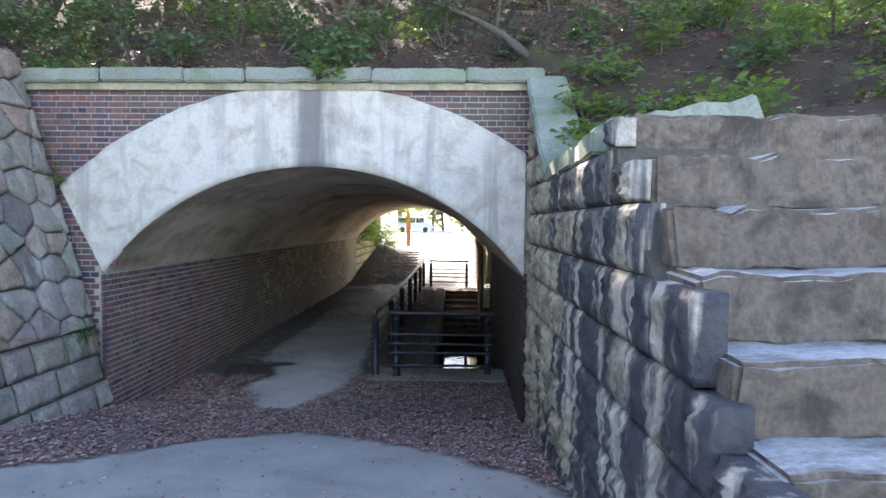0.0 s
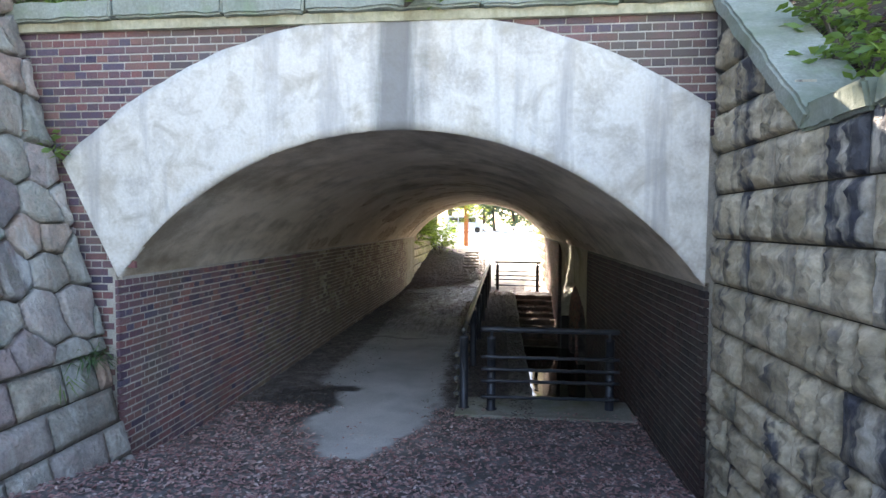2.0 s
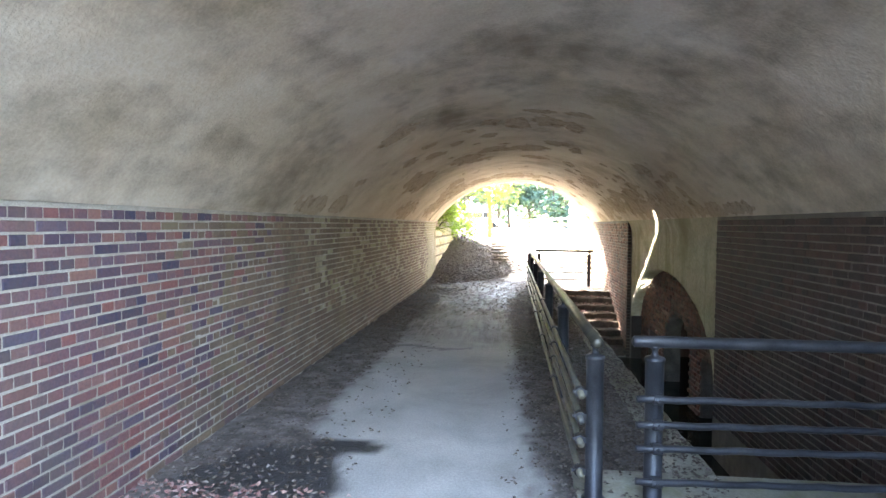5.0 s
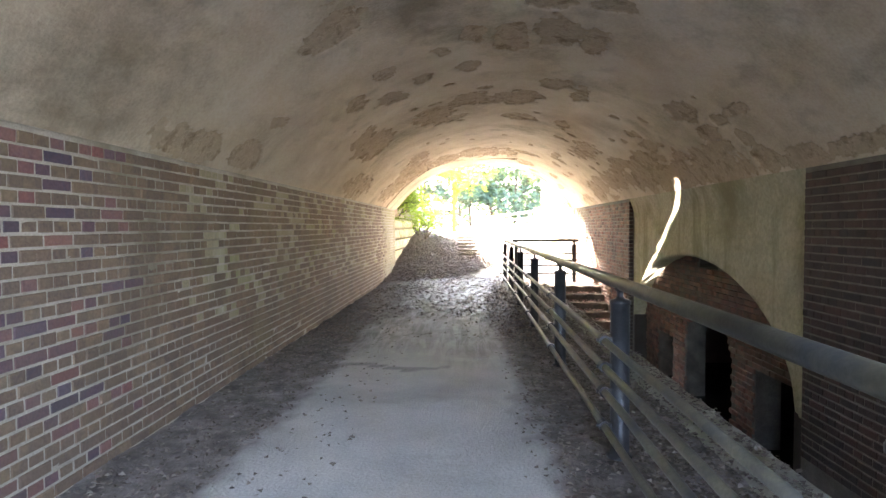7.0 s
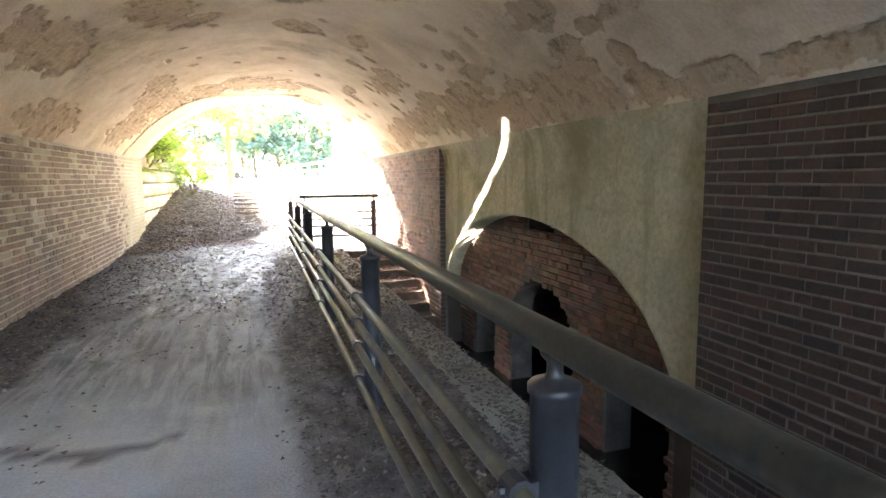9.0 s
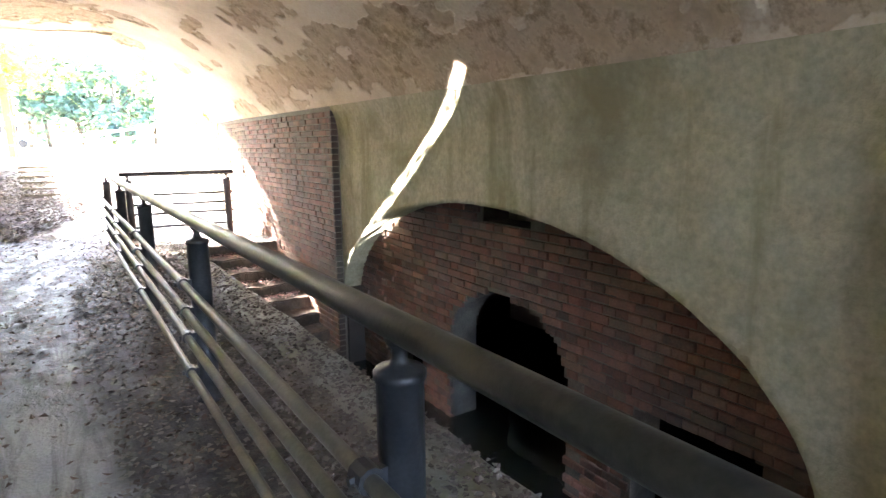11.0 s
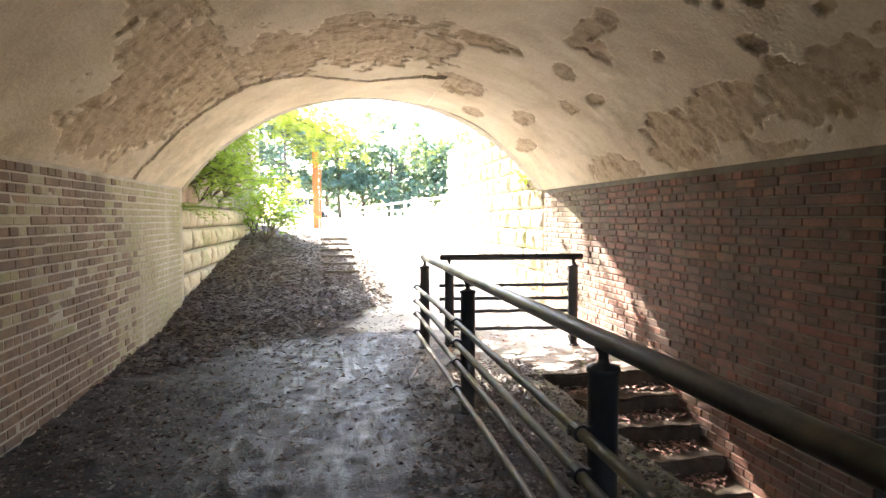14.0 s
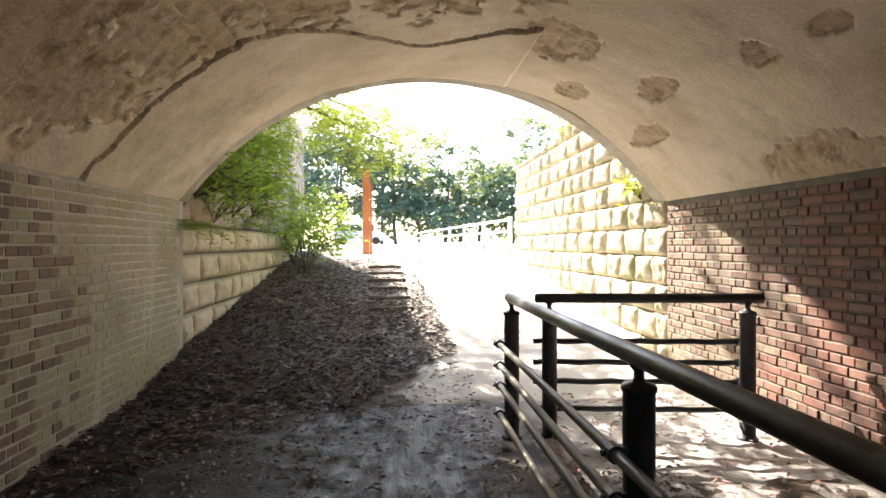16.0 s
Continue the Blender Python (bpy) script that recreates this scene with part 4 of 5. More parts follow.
RUBBLE_UP = Vector((-0.27, 0, 1)).normalized()
RUBBLE_ALONG = Vector((0.02, 1, 0)).normalized()
s = Soup()
o = Vector((-4.42, -3.0, 0.0))
quad = []
for (u, v_) in ((0, 0), (10.0, 0), (10.0, 4.8), (0, 4.8)):
    quad.append(o + RUBBLE_ALONG * u + RUBBLE_UP * v_ - Vector((0.03, 0, 0)))
back = [q - Vector((0.9, 0, 0)) for q in quad]
s.add(quad + back, [(0, 1, 2, 3), (7, 6, 5, 4), (1, 0, 4, 5), (2, 1, 5, 6), (3, 2, 6, 7)])
rubble_wall = tagged(new("wall_rubble", s.mesh("wall_rubble", surface("rubble_joint", [(0.10, 0.09, 0.075), (0.17, 0.155, 0.13)], 5.0, 50.0, 0.95, 0.5))), "battered retaining wall of irregular grey stones", "wall", kind="structure")
rng = random.Random(21)
RB = [block_mesh("base_block", STONE_GREY, 7.7 * k, 0.045, 0.015) for k in range(5)]
courses(rubble_wall, "stone", RB, o, RUBBLE_ALONG, RUBBLE_UP, 10.0, [0.3, 0.32, 0.33, 0.34], 0.35, 0.75, rng=rng)
for poly in rubble(0.0, 10.0, 1.29, 4.8, 0.37, rng):
    me, cu, cv = cell_stone(poly, STONE_GREY, rng)
    piece("stone", me, rubble_wall, m=frame_matrix(o + RUBBLE_ALONG * cu + RUBBLE_UP * cv, RUBBLE_ALONG, RUBBLE_UP, 1, 1))


# ---- bricks ----
COURSE, LONG, SHORT, JOINT, HEAD = 0.0735, 0.222, 0.111, 0.0118, 0.006


def brick_layout(length, height, first=0, wear=0.0, rng=None):
    """English bond: (u0, u1, v0, v1) of each brick."""
    rng = rng or random.Random(1)
    out = []
    for c in range(int(height / COURSE + 0.5)):
        head = (c + first) % 2
        w = SHORT if head else LONG
        u = -rng.uniform(0.0, 0.02) - (0 if head else SHORT / 2)
        while u < length:
            a, b = max(0.0, u), min(length, u + w)
            if b - a > 0.03:
                out.append((a, b - HEAD, c * COURSE, (c + 1) * COURSE - JOINT))
            u += w
    return out


def brick_soup(items, origin, along, out_way, rng, proud=0.012, wear=0.004):
    """Joined bricks on a wall: along is the course, out_way points out of the wall."""
    s = Soup()
    a, n = Vector(along), Vector(out_way)
    o = Vector(origin)
    for u0, u1, v0, v1 in items:
        d = proud + rng.uniform(-wear, wear)
        e = 0.006
        j = [rng.uniform(-0.002, 0.002) for _ in range(4)]
        p = lambda u, v, w: tuple(o + a * u + n * w + Vector((0, 0, v)))
        s.add([p(u0, v0, -0.03), p(u1, v0, -0.03), p(u1, v1, -0.03), p(u0, v1, -0.03),
               p(u0, v0, d - e), p(u1, v0, d - e), p(u1, v1, d - e), p(u0, v1, d - e),
               p(u0 + e, v0 + e, d + j[0]), p(u1 - e, v0 + e, d + j[1]), p(u1 - e, v1 - e, d + j[2]), p(u0 + e, v1 - e, d + j[3])],
              [(0, 1, 5, 4), (1, 2, 6, 5), (2, 3, 7, 6), (3, 0, 4, 7), (4, 5, 9, 8), (5, 6, 10, 9), (6, 7, 11, 10), (7, 4, 8, 11), (8, 9, 10, 11)])
    return s


def brick_unit(name, mat, seed):
    """One brick, one metre by one metre in its face, to be scaled; -y faces out."""
    r = random.Random(seed)
    e, g = 0.03, 0.09
    d = [-0.012 + r.uniform(-0.003, 0.002) for _ in range(4)]
    v = [(-.5, 0.03, 0), (.5, 0.03, 0), (.5, 0.03, 1), (-.5, 0.03, 1), (-.5, -0.006, 0), (.5, -0.006, 0), (.5, -0.006, 1), (-.5, -0.006, 1),
         (-.5 + e, d[0], g), (.5 - e, d[1], g), (.5 - e, d[2], 1 - g), (-.5 + e, d[3], 1 - g)]
    return mesh_of(name, v, [(0, 1, 5, 4), (1, 2, 6, 5), (2, 3, 7, 6), (3, 0, 4, 7), (4, 5, 9, 8), (5, 6, 10, 9), (6, 7, 11, 10), (7, 4, 8, 11), (8, 9, 10, 11)], mat)


BRICK_UNITS = [brick_unit("brick", BRICK_ONE, k) for k in range(5)]
DARK_UNITS = [brick_unit("dark_brick", BRICK_DARK_ONE, k) for k in range(5)]
INNER_UNITS = [brick_unit("inner_brick", BRICK_INNER_ONE, k) for k in range(5)]
OLD_UNITS = [brick_unit("old_brick", BRICK_OLD_ONE, k) for k in range(5)]


def lay(parent, items, origin, along, out_way, mat, label, single=None, seed=2, wear=0.004, proud=0.012):
    """Lays a brick field: those that single() picks as parts of their own, the rest joined."""
    rng = random.Random(seed)
    near = [i for i in items if single and single(i)][:300]
    got = set(near)
    rest = [i for i in items if i not in got]
    a = Vector(along)
    sunk = Vector(out_way) * (proud - 0.012)
    for u0, u1, v0, v1 in near:
        m = Matrix((a * (u1 - u0), -Vector(out_way), Vector((0, 0, v1 - v0)))).transposed().to_4x4()
        m.translation = Vector(origin) + a * ((u0 + u1) / 2) + Vector((0, 0, v0)) + sunk + Vector(out_way) * rng.uniform(-wear, wear)
        piece("brick", rng.choice(DARK_UNITS if mat is BRICK_DARK else INNER_UNITS if mat is BRICK_INNER else OLD_UNITS if mat is BRICK_OLD else BRICK_UNITS), parent, m=m)
    if rest:
        tagged(piece("brickwork", brick_soup(rest, origin, along, out_way, rng, proud, wear).mesh("brickwork", mat), parent, label), kind="stuff")


# inner brick wall behind the side arch, with low openings over the water
IX = 1.17
inner_open = [(14.4, 15.3, -0.35, 0.07), (15.92, 17.5, -0.45, 0.62), (18.08, 18.78, -0.43, 0), (16.35, 16.97, 0.82, -1)]


def inner_hole(y, z):
    for ya, yb, top, rise in inner_open:
        if ya < y < yb:
            if rise < 0:
                if 0.8 < z < 0.95:
                    return True
            else:
                u = (y - (ya + yb) / 2) / ((yb - ya) / 2)
                if z < top + rise * math.sqrt(max(0, 1 - u * u)):
                    return True
    return False


ny, nz = 150, 84
vs = [(IX + 0.012, 13.6 + 6.2 * i / ny, -2.0 + 3.5 * k / nz) for i in range(ny + 1) for k in range(nz + 1)]
fs = [(i * (nz + 1) + k, i * (nz + 1) + k + 1, (i + 1) * (nz + 1) + k + 1, (i + 1) * (nz + 1) + k) for i in range(ny) for k in range(nz)
      if not inner_hole(13.6 + 6.2 * (i + 0.5) / ny, -2.0 + 3.5 * (k + 0.5) / nz)]
bm = bmesh.new()
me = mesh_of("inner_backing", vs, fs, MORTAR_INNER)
bm.from_mesh(me)
ext = bmesh.ops.extrude_face_region(bm, geom=list(bm.faces))
bmesh.ops.translate(bm, vec=(0.3, 0, 0), verts=[g for g in ext["geom"] if isinstance(g, bmesh.types.BMVert)])
loose = [v for v in bm.verts if not v.link_faces]
bmesh.ops.delete(bm, geom=loose, context="VERTS")
bm.to_mesh(me)
bm.free()
wall_inner = tagged(new("wall_inner", me), "broken old brick wall with dark openings behind the side arch", "wall", kind="structure")
items = [i for i in brick_layout(6.2, 3.4) if not inner_hole(13.6 + i[0] + 0.02, -2.0 + (i[2] + i[3]) / 2) and not inner_hole(13.6 + i[1] - 0.02, -2.0 + (i[2] + i[3]) / 2)
         and -2.0 + i[2] < AZ + 0.05 + AB * math.sqrt(max(0, 1 - ((13.6 + i[0] - AY) / (AA + 0.25)) ** 2)) + 0.15]
lay(wall_inner, items, (IX, 13.6, -2.0), (0, 1, 0), (-1, 0, 0), BRICK_INNER, "weathered red and brown bricks", lambda i: 15.6 < 13.6 + i[0] < 18.4 and -2.0 + i[2] > -0.2, 4, 0.012)
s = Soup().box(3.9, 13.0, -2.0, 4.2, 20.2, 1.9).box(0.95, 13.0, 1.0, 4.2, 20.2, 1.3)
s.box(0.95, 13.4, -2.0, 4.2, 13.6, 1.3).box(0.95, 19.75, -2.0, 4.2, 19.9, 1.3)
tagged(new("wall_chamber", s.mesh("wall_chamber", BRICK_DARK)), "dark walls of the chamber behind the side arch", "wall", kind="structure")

# left wall, right walls
items = brick_layout(Y1 - Y0, SPRING)
rngw = random.Random(77)
ends = set(i for i in items if i[0] + rngw.uniform(-0.8, 0.8) >= 15.6)
old = set(i for i in items if i not in ends and i[0] + rngw.uniform(-1.6, 1.6) > 3.7)
# flaked bricks, their paleness also carrying the exit's grazing light
flaked = set(i for i in old if 5.5 < i[0] < 14.8 and i[2] > 0.55 and rngw.random() < 0.24)
near = [i for i in items if i not in ends and i not in old]
mid = [i for i in items if i in old and i not in flaked]
end = [i for i in items if i in ends or i in flaked]
lay(wall_left, near, (XL - 0.012, Y0, 0.0), (0, 1, 0), (1, 0, 0), BRICK, "bluish red bricks with pale joints", lambda i: 1.0 < i[0] < 2.8, 5, 0.002, 0.004)
lay(wall_left, mid, (XL - 0.012, Y0, 0.0), (0, 1, 0), (1, 0, 0), BRICK_OLD, "worn brown bricks with flaking faces", None, 6, 0.004, 0.005)
lay(wall_left, end, (XL - 0.012, Y0, 0.0), (0, 1, 0), (1, 0, 0), BRICK_GREY, "pale washed and flaked bricks, some paled as if lit from the exit", None, 6, 0.0008, 0.0025)
items = brick_layout(RECESS0 - Y0, 2.68, 1)
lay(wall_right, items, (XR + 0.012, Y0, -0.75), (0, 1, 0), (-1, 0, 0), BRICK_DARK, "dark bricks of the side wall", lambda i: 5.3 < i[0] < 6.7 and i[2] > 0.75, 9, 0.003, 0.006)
items = brick_layout(Y1 - RECESS1, 3.2, 0)
lay(wall_right_far, brick_layout(RECESS_X - XR - 0.01, 3.2, 0), (XR, RECESS1 + 0.004, -1.35), (1, 0, 0), (0, -1, 0), BRICK_DARK, "dark bricks at the corner of the bay", None, 14, 0.004)
pale = set(i for i in items if i[0] + rngw.uniform(-0.8, 0.8) > 3.9)
lay(wall_right_far, [i for i in items if i in pale], (XR + 0.012, RECESS1, -1.35), (0, 1, 0), (-1, 0, 0), BRICK_OLD, "worn brown bricks of the side wall", None, 10, 0.006, 0.009)
lay(wall_right_far, [i for i in items if i not in pale], (XR + 0.012, RECESS1, -1.35), (0, 1, 0), (-1, 0, 0), BRICK_INNER, "dark red bricks of the side wall", lambda i: 1.2 < i[0] < 2.6 and i[2] > 1.4, 10, 0.007)


# portal spandrels
def on_spandrel(u0, u1, v):
    x0, x1 = -6.5 + u0, -6.5 + u1
    for x in (x0, x1):
        inside = (x - CX) ** 2 + (v - OUT_ZC) ** 2 < (OUT_R - 0.22) ** 2 and v > 1.95
        lim = -4.22 - 0.6 * (v - 1.95) if v > 1.9 else XL
        if inside and x > lim:
            return False
        if v < 1.96 and x > XL - 0.01:
            return False
    return x1 < 0.905


items = [i for i in brick_layout(7.4, 4.2) if on_spandrel(i[0], i[1], (i[2] + i[3]) / 2)]
lay(portal, items, (-6.5, Y0 + 0.03, 0.03), (1, 0, 0), (0, -1, 0), BRICK, "red and blue-grey bricks of the portal", lambda i: i[2] > 2.6 and i[0] > 0.9, 12, 0.002, 0.005)


# ---- steps down to the water at the far end ----
steps_down = thing("channel_steps", "worn stone steps descending into the channel", "steps", kind="structure")
for k in range(8):
    piece("step", slab_mesh("channel_step", 1.3, 0.5, 0.17, STEP_SHADED, 11.0 + 2 * k, 0.02), steps_down, m=pose(LEDGE_X + 0.66, TRENCH1 + 0.25 - 0.33 * k - 0.04, -0.17 - 0.155 * k))
s = Soup()
for k in range(8):
    s.box(LEDGE_X + 0.01, TRENCH1 - 0.33 * k - 0.3, -2.0, 0.86, TRENCH1 - 0.33 * k + 0.06, -0.19 - 0.155 * k - 0.155)
piece("core", s.mesh("steps_core", CONCRETE), steps_down)

# ---- railings ----
POST_V, POST_F = lathe([(0.0, 0.0), (0.075, 0.0), (0.078, 0.012), (0.057, 0.02), (0.057, 0.925), (0.063, 0.93), (0.063, 0.945), (0.058, 0.952), (0.026, 0.962), (0.019, 0.975), (0.019, 1.0), (0.03, 1.012), (0.036, 1.025)])
POST_ME = mesh_of("post", POST_V, POST_F, STEEL, True)
RAIL_Z = (0.19, 0.40, 0.55, 0.71)
TOP_Z = 1.05


def clamp_mesh():
    s = Soup()
    v, f = lathe([(0.0, -0.03), (0.034, -0.03), (0.034, 0.03), (0.0, 0.03)], 10)
    s.add([(z, x, y) for x, y, z in v], f)
    s.box(-0.025, 0.0, -0.022, 0.025, 0.07, 0.022)
    v, f = lathe([(0.0, 0.0), (0.012, 0.0), (0.012, 0.015), (0.0, 0.015)], 6)
    s.add([(x + 0.0, -0.03 - z, y) for x, y, z in v], f)
    return s.mesh("clamp", STEEL)


CLAMP = clamp_mesh()


def railing(label, a, b, posts, side, dusty):
    """A steel railing from a to b: round posts, a thick handrail, four thin rails clamped on one side."""
    a, b = Vector(a), Vector(b)
    way = (b - a).normalized()
    out = Vector(side).normalized()
    t = thing("railing", label, "railing", "steel railings", at=a)
    loc = lambda p: Vector(p) - a
    for d in posts:
        p = a + way * d
        q = piece("post", POST_ME, t, m=Matrix.Translation(loc(p)))
        for z in RAIL_Z:
            m = Matrix((way, -out, Vector((0, 0, 1)))).transposed().to_4x4()
            m.translation = loc(p + out * 0.095 + Vector((0, 0, z))) - loc(p)
            piece("clamp", CLAMP, q, m=m)
    e = 0.1
    p0, p1 = a - way * e, b + way * e
    n = 14
    pts = [loc(p0 + (p1 - p0) * i / n + Vector((0, 0, TOP_Z))) for i in range(n + 1)]
    s = Soup().tube([pts[0] - way * 0.012] + pts + [pts[-1] + way * 0.012], [0.022] + [0.038] * (n + 1) + [0.022], 16)
    piece("handrail", s.mesh("handrail", STEEL_OLIVE if dusty is STEEL_DUSTY else STEEL, True), t, "thick round handrail")
    for z in RAIL_Z:
        pts = [loc(p0 + (p1 - p0) * i / n + out * 0.095 + Vector((0, 0, z + 0.004 * math.sin(i * 2.1 + z * 9)))) for i in range(n + 1)]
        s = Soup().tube(pts, 0.022, 10)
        piece("rail", s.mesh("rail", dusty, True), t, "thin dusty lower rail")
    return t


railing("dark steel railing along the path beside the channel", (-1.35, 9.5, 0.02), (-1.32, 23.2, 0.0), [0, 2.29, 4.58, 6.87, 9.16, 11.45, 13.7], (-1, 0, 0), STEEL_DUSTY)
railing("dark steel railing across the front of the channel", (-1.02, 9.45, 0.03), (0.55, 9.6, 0.0), [0.03, 1.57], (0, -1, 0), STEEL)
railing("dark steel railing across the top of the channel steps", (-1.03, 23.2, 0.0), (0.42, 23.0, 0.0), [0.0, 1.46], (0, 1, 0), STEEL)

# ---- outside the exit: walls ----
OUT_UP = Vector((0, 0, 1))
ol = Vector((-4.55, Y1 - 0.05, 0.0))
s = Soup().box(-6.6, Y1 - 0.05, -0.3, -4.6, 34.0, 4.3)
out_left = tagged(new("wall_exit_left", s.mesh("wall_exit_left", surface("exit_joint", [(0.12, 0.11, 0.08), (0.2, 0.19, 0.13)], 4.0, 40.0, 0.95, 0.4, moss=(0.1, 0.13, 0.05)))), "mossy stone retaining wall overgrown with ferns", "wall", kind="structure")
EXL = [block_mesh("mossy_block", STONE_LIT, 5.1 * k + 2, 0.07, 0.025) for k in range(5)]
courses(out_left, "stone", EXL, ol, Vector((0, 1, 0)), OUT_UP, 8.8, [0.34] * 5, 0.4, 0.8, rng=random.Random(31))
rng = random.Random(33)
for poly in rubble(0.0, 8.8, 1.7, 4.4, 0.55, rng):
    me, cu, cv = cell_stone(poly, STONE_GREY, rng)
    piece("stone", me, out_left, m=frame_matrix(ol + Vector((0, 1, 0)) * cu + OUT_UP * cv, (0, 1, 0), OUT_UP, 1, 1))
orr = Vector((0.86, 33.0, 0.0))


def exit_top(u):
    y = 33.0 - u
    return 3.4 + max(0.0, (30.0 - y) * 0.28)


s = Soup()
s.add([(0.94, Y1, -0.3), (0.94, 33.0, -0.3), (0.94, 33.0, 3.3), (0.94, 30.0, 3.3), (0.94, Y1, 4.7), (1.9, Y1, -0.3), (1.9, 33.0, -0.3), (1.9, 33.0, 3.3), (1.9, 30.0, 3.3), (1.9, Y1, 4.7)],
      [(0, 1, 2, 3, 4), (9, 8, 7, 6, 5), (1, 6, 7, 2), (2, 7, 8, 3), (3, 8, 9, 4)])
out_right = tagged(new("wall_exit_right", s.mesh("wall_exit_right", MORTAR)), "sunlit wall of rock-faced yellowish stone blocks", "wall", kind="structure")
courses(out_right, "stone", LIT, orr, (0, -1, 0), (0, 0, 1), 33.0 - Y1, [0.33] * 14, 0.4, 0.75, exit_top, rng=random.Random(35))
# exit face of the tunnel, and brick ring above it
tagged(new("wall_exit", arch_wall("wall_exit", Y1 - 0.01, 0.3, -6.6, 1.9, 5.2, MORTAR, lambda x: arc_z(max(XL, min(XR, x))) + 0.005 if XL - 0.055 < x < XR + 0.055 else -0.3)), "far portal wall of the underpass", "wall", kind="structure")

# ---- hillside over the tunnel ----
def hill_z(x, y):
    h = 4.36 + max(0.0, y - 7.3) * 0.62
    if x < -5.6:
        h = max(h, 4.55 + (-5.6 - x) * 0.55)
        h = min(h, 9.5)
    if x > 0.95:
        bed = min(wing_top(max(y, 4.0)) + 0.03 + max(0.0, x - 1.2) * 0.3, 3.1 + max(0.0, y - 4.3) * 0.62)
        h = bed if y < 7.3 else max(3.1 + (y - 4.3) * 0.55, 4.36 + (y - 7.3) * 0.62 - 0.15)
    if y > 17:
        h = min(h, 4.36 + 9.7 * 0.62 - max(0.0, y - 17) * 0.25)
    k = min(1.0, max(0.0, (y - 4.3) / 1.5)) if x > 0.95 else 1.0
    k *= min(1.0, max(0.15, (x - 1.2) / 1.0)) if 0.95 < x and y < 7.2 else 1.0
    return h + k * (0.12 * fbm(x * 0.8, y * 0.8, 2.0) + 0.04 * fbm(x * 3, y * 3))


def hill_skip(x, y):
    if -5.6 < x < 0.95 and y < 7.25:
        return True
    if x >= 0.95 and y < 4.3:
        return x < 4.4 and y < 4.3
    return False


HX = steps_of(-16, -5.6, 0.4)[:-1] + steps_of(-5.6, 5.0, 0.16)[:-1] + steps_of(5.0, 18, 0.4)
HY = steps_of(-4.0, 3.9, 0.4)[:-1] + steps_of(3.9, 10.0, 0.16)[:-1] + steps_of(10.0, 25.3, 0.5)
tagged(new("hillside", grid_sheet("hillside", HX, HY, hill_z, SOIL, skip=hill_skip)), "brown earth bank with roots and leaf litter", "ground", kind="structure")


# ---- leaves and plants ----
def leaf(s, p, way, up, ln, wd, fold=0.25):
    """One pointed, folded leaf."""
    way, up = way.normalized(), up.normalized()
    side = way.cross(up).normalized()
    tip, mid = p + way * ln, p + way * ln * 0.45
    s.add([tuple(p), tuple(mid + side * wd + up * fold * wd), tuple(tip), tuple(mid - side * wd + up * fold * wd)], [(0, 1, 2), (0, 2, 3)])


def rand_dir(rng, zmin=-1.0, zmax=1.0):
    z, a = rng.uniform(zmin, zmax), rng.uniform(0, 2 * math.pi)
    r = math.sqrt(max(0.0, 1 - z * z))
    return Vector((r * math.cos(a), r * math.sin(a), z))


def litter(name, label, spots, n, rng, size=(0.03, 0.07), mat=LITTER):
    """Fallen leaves strewn where spots(rng) says, lying on the ground."""
    s = Soup()
    made = 0
    while made < n:
        q = spots(rng)
        if q is None:
            continue
        x, y, z = q
        a = rng.uniform(0, 2 * math.pi)
        w = Vector((math.cos(a), math.sin(a), rng.uniform(-0.25, 0.25)))
        up = Vector((rng.uniform(-0.4, 0.4), rng.uniform(-0.4, 0.4), 1))
        leaf(s, Vector((x, y, z + rng.uniform(0.004, 0.03))), w, up, rng.uniform(*size), rng.uniform(0.009, 0.02), rng.uniform(-0.6, 0.9))
        made += 1
    return tagged(new(name, s.mesh(name, mat)), label, "leaves", kind="stuff")


def spot_entry(rng):
    x, y = rng.uniform(-4.6, 0.86), rng.uniform(2.6, 9.4)
    if paved(x, y) > 0.5 and rng.random() > 0.02:
        return None
    return x, y, ground_height(x, y)


def spot_tunnel(rng):
    y = rng.uniform(9.0, 22.0)
    x = rng.uniform(-4.4, -3.0) if rng.random() < 0.4 else rng.uniform(-1.95, LEDGE_X)
    if paved(x, y) > 0.5 and rng.random() > 0.1:
        return None
    return x, y, ground_height(x, y) + (0.035 if x > LEDGE_X - 0.28 else 0)


def spot_exit(rng):
    y = rng.triangular(20.5, 32.5, 24.0)
    x = rng.uniform(-4.5, -1.2 - 0.05 * (y - 20))
    if y < 22.0 + (x + 4.45) * 1.2 + 0.3 * fbm(x * 2, y * 2) and rng.random() > 0.05:
        return None
    return x, y, ground_height(x, y)


def spot_steps(rng):
    k = rng.randrange(0, 7)
    if k < 3:
        return rng.uniform(-1.2, 0.75), rng.uniform(TRENCH1 + 0.1, 24.8), 0.015
    k -= 3
    return rng.uniform(-0.4, 0.75), TRENCH1 - 0.33 * k - rng.uniform(0.0, 0.28), -0.155 * k - 0.155 + 0.01


def spot_hill(rng):
    x, y = rng.uniform(-7, 8), rng.triangular(4.3, 13, 7.5)
    if hill_skip(x, y):
        return None
    return x, y, hill_z(x, y)


litter("leaf_litter", "reddish brown fallen leaves on the approach", spot_entry, 15000, random.Random(41))
litter("leaf_litter", "scattered fallen leaves along the path edges", spot_tunnel, 17000, random.Random(42), (0.02, 0.05), LITTER_GREY)
def spot_ledge(rng):
    x, y = rng.uniform(-1.3, LEDGE_X - 0.02), rng.uniform(9.9, 22.5)
    return x, y, ground_height(x, y) + (0.03 if x > LEDGE_X - 0.28 else 0)


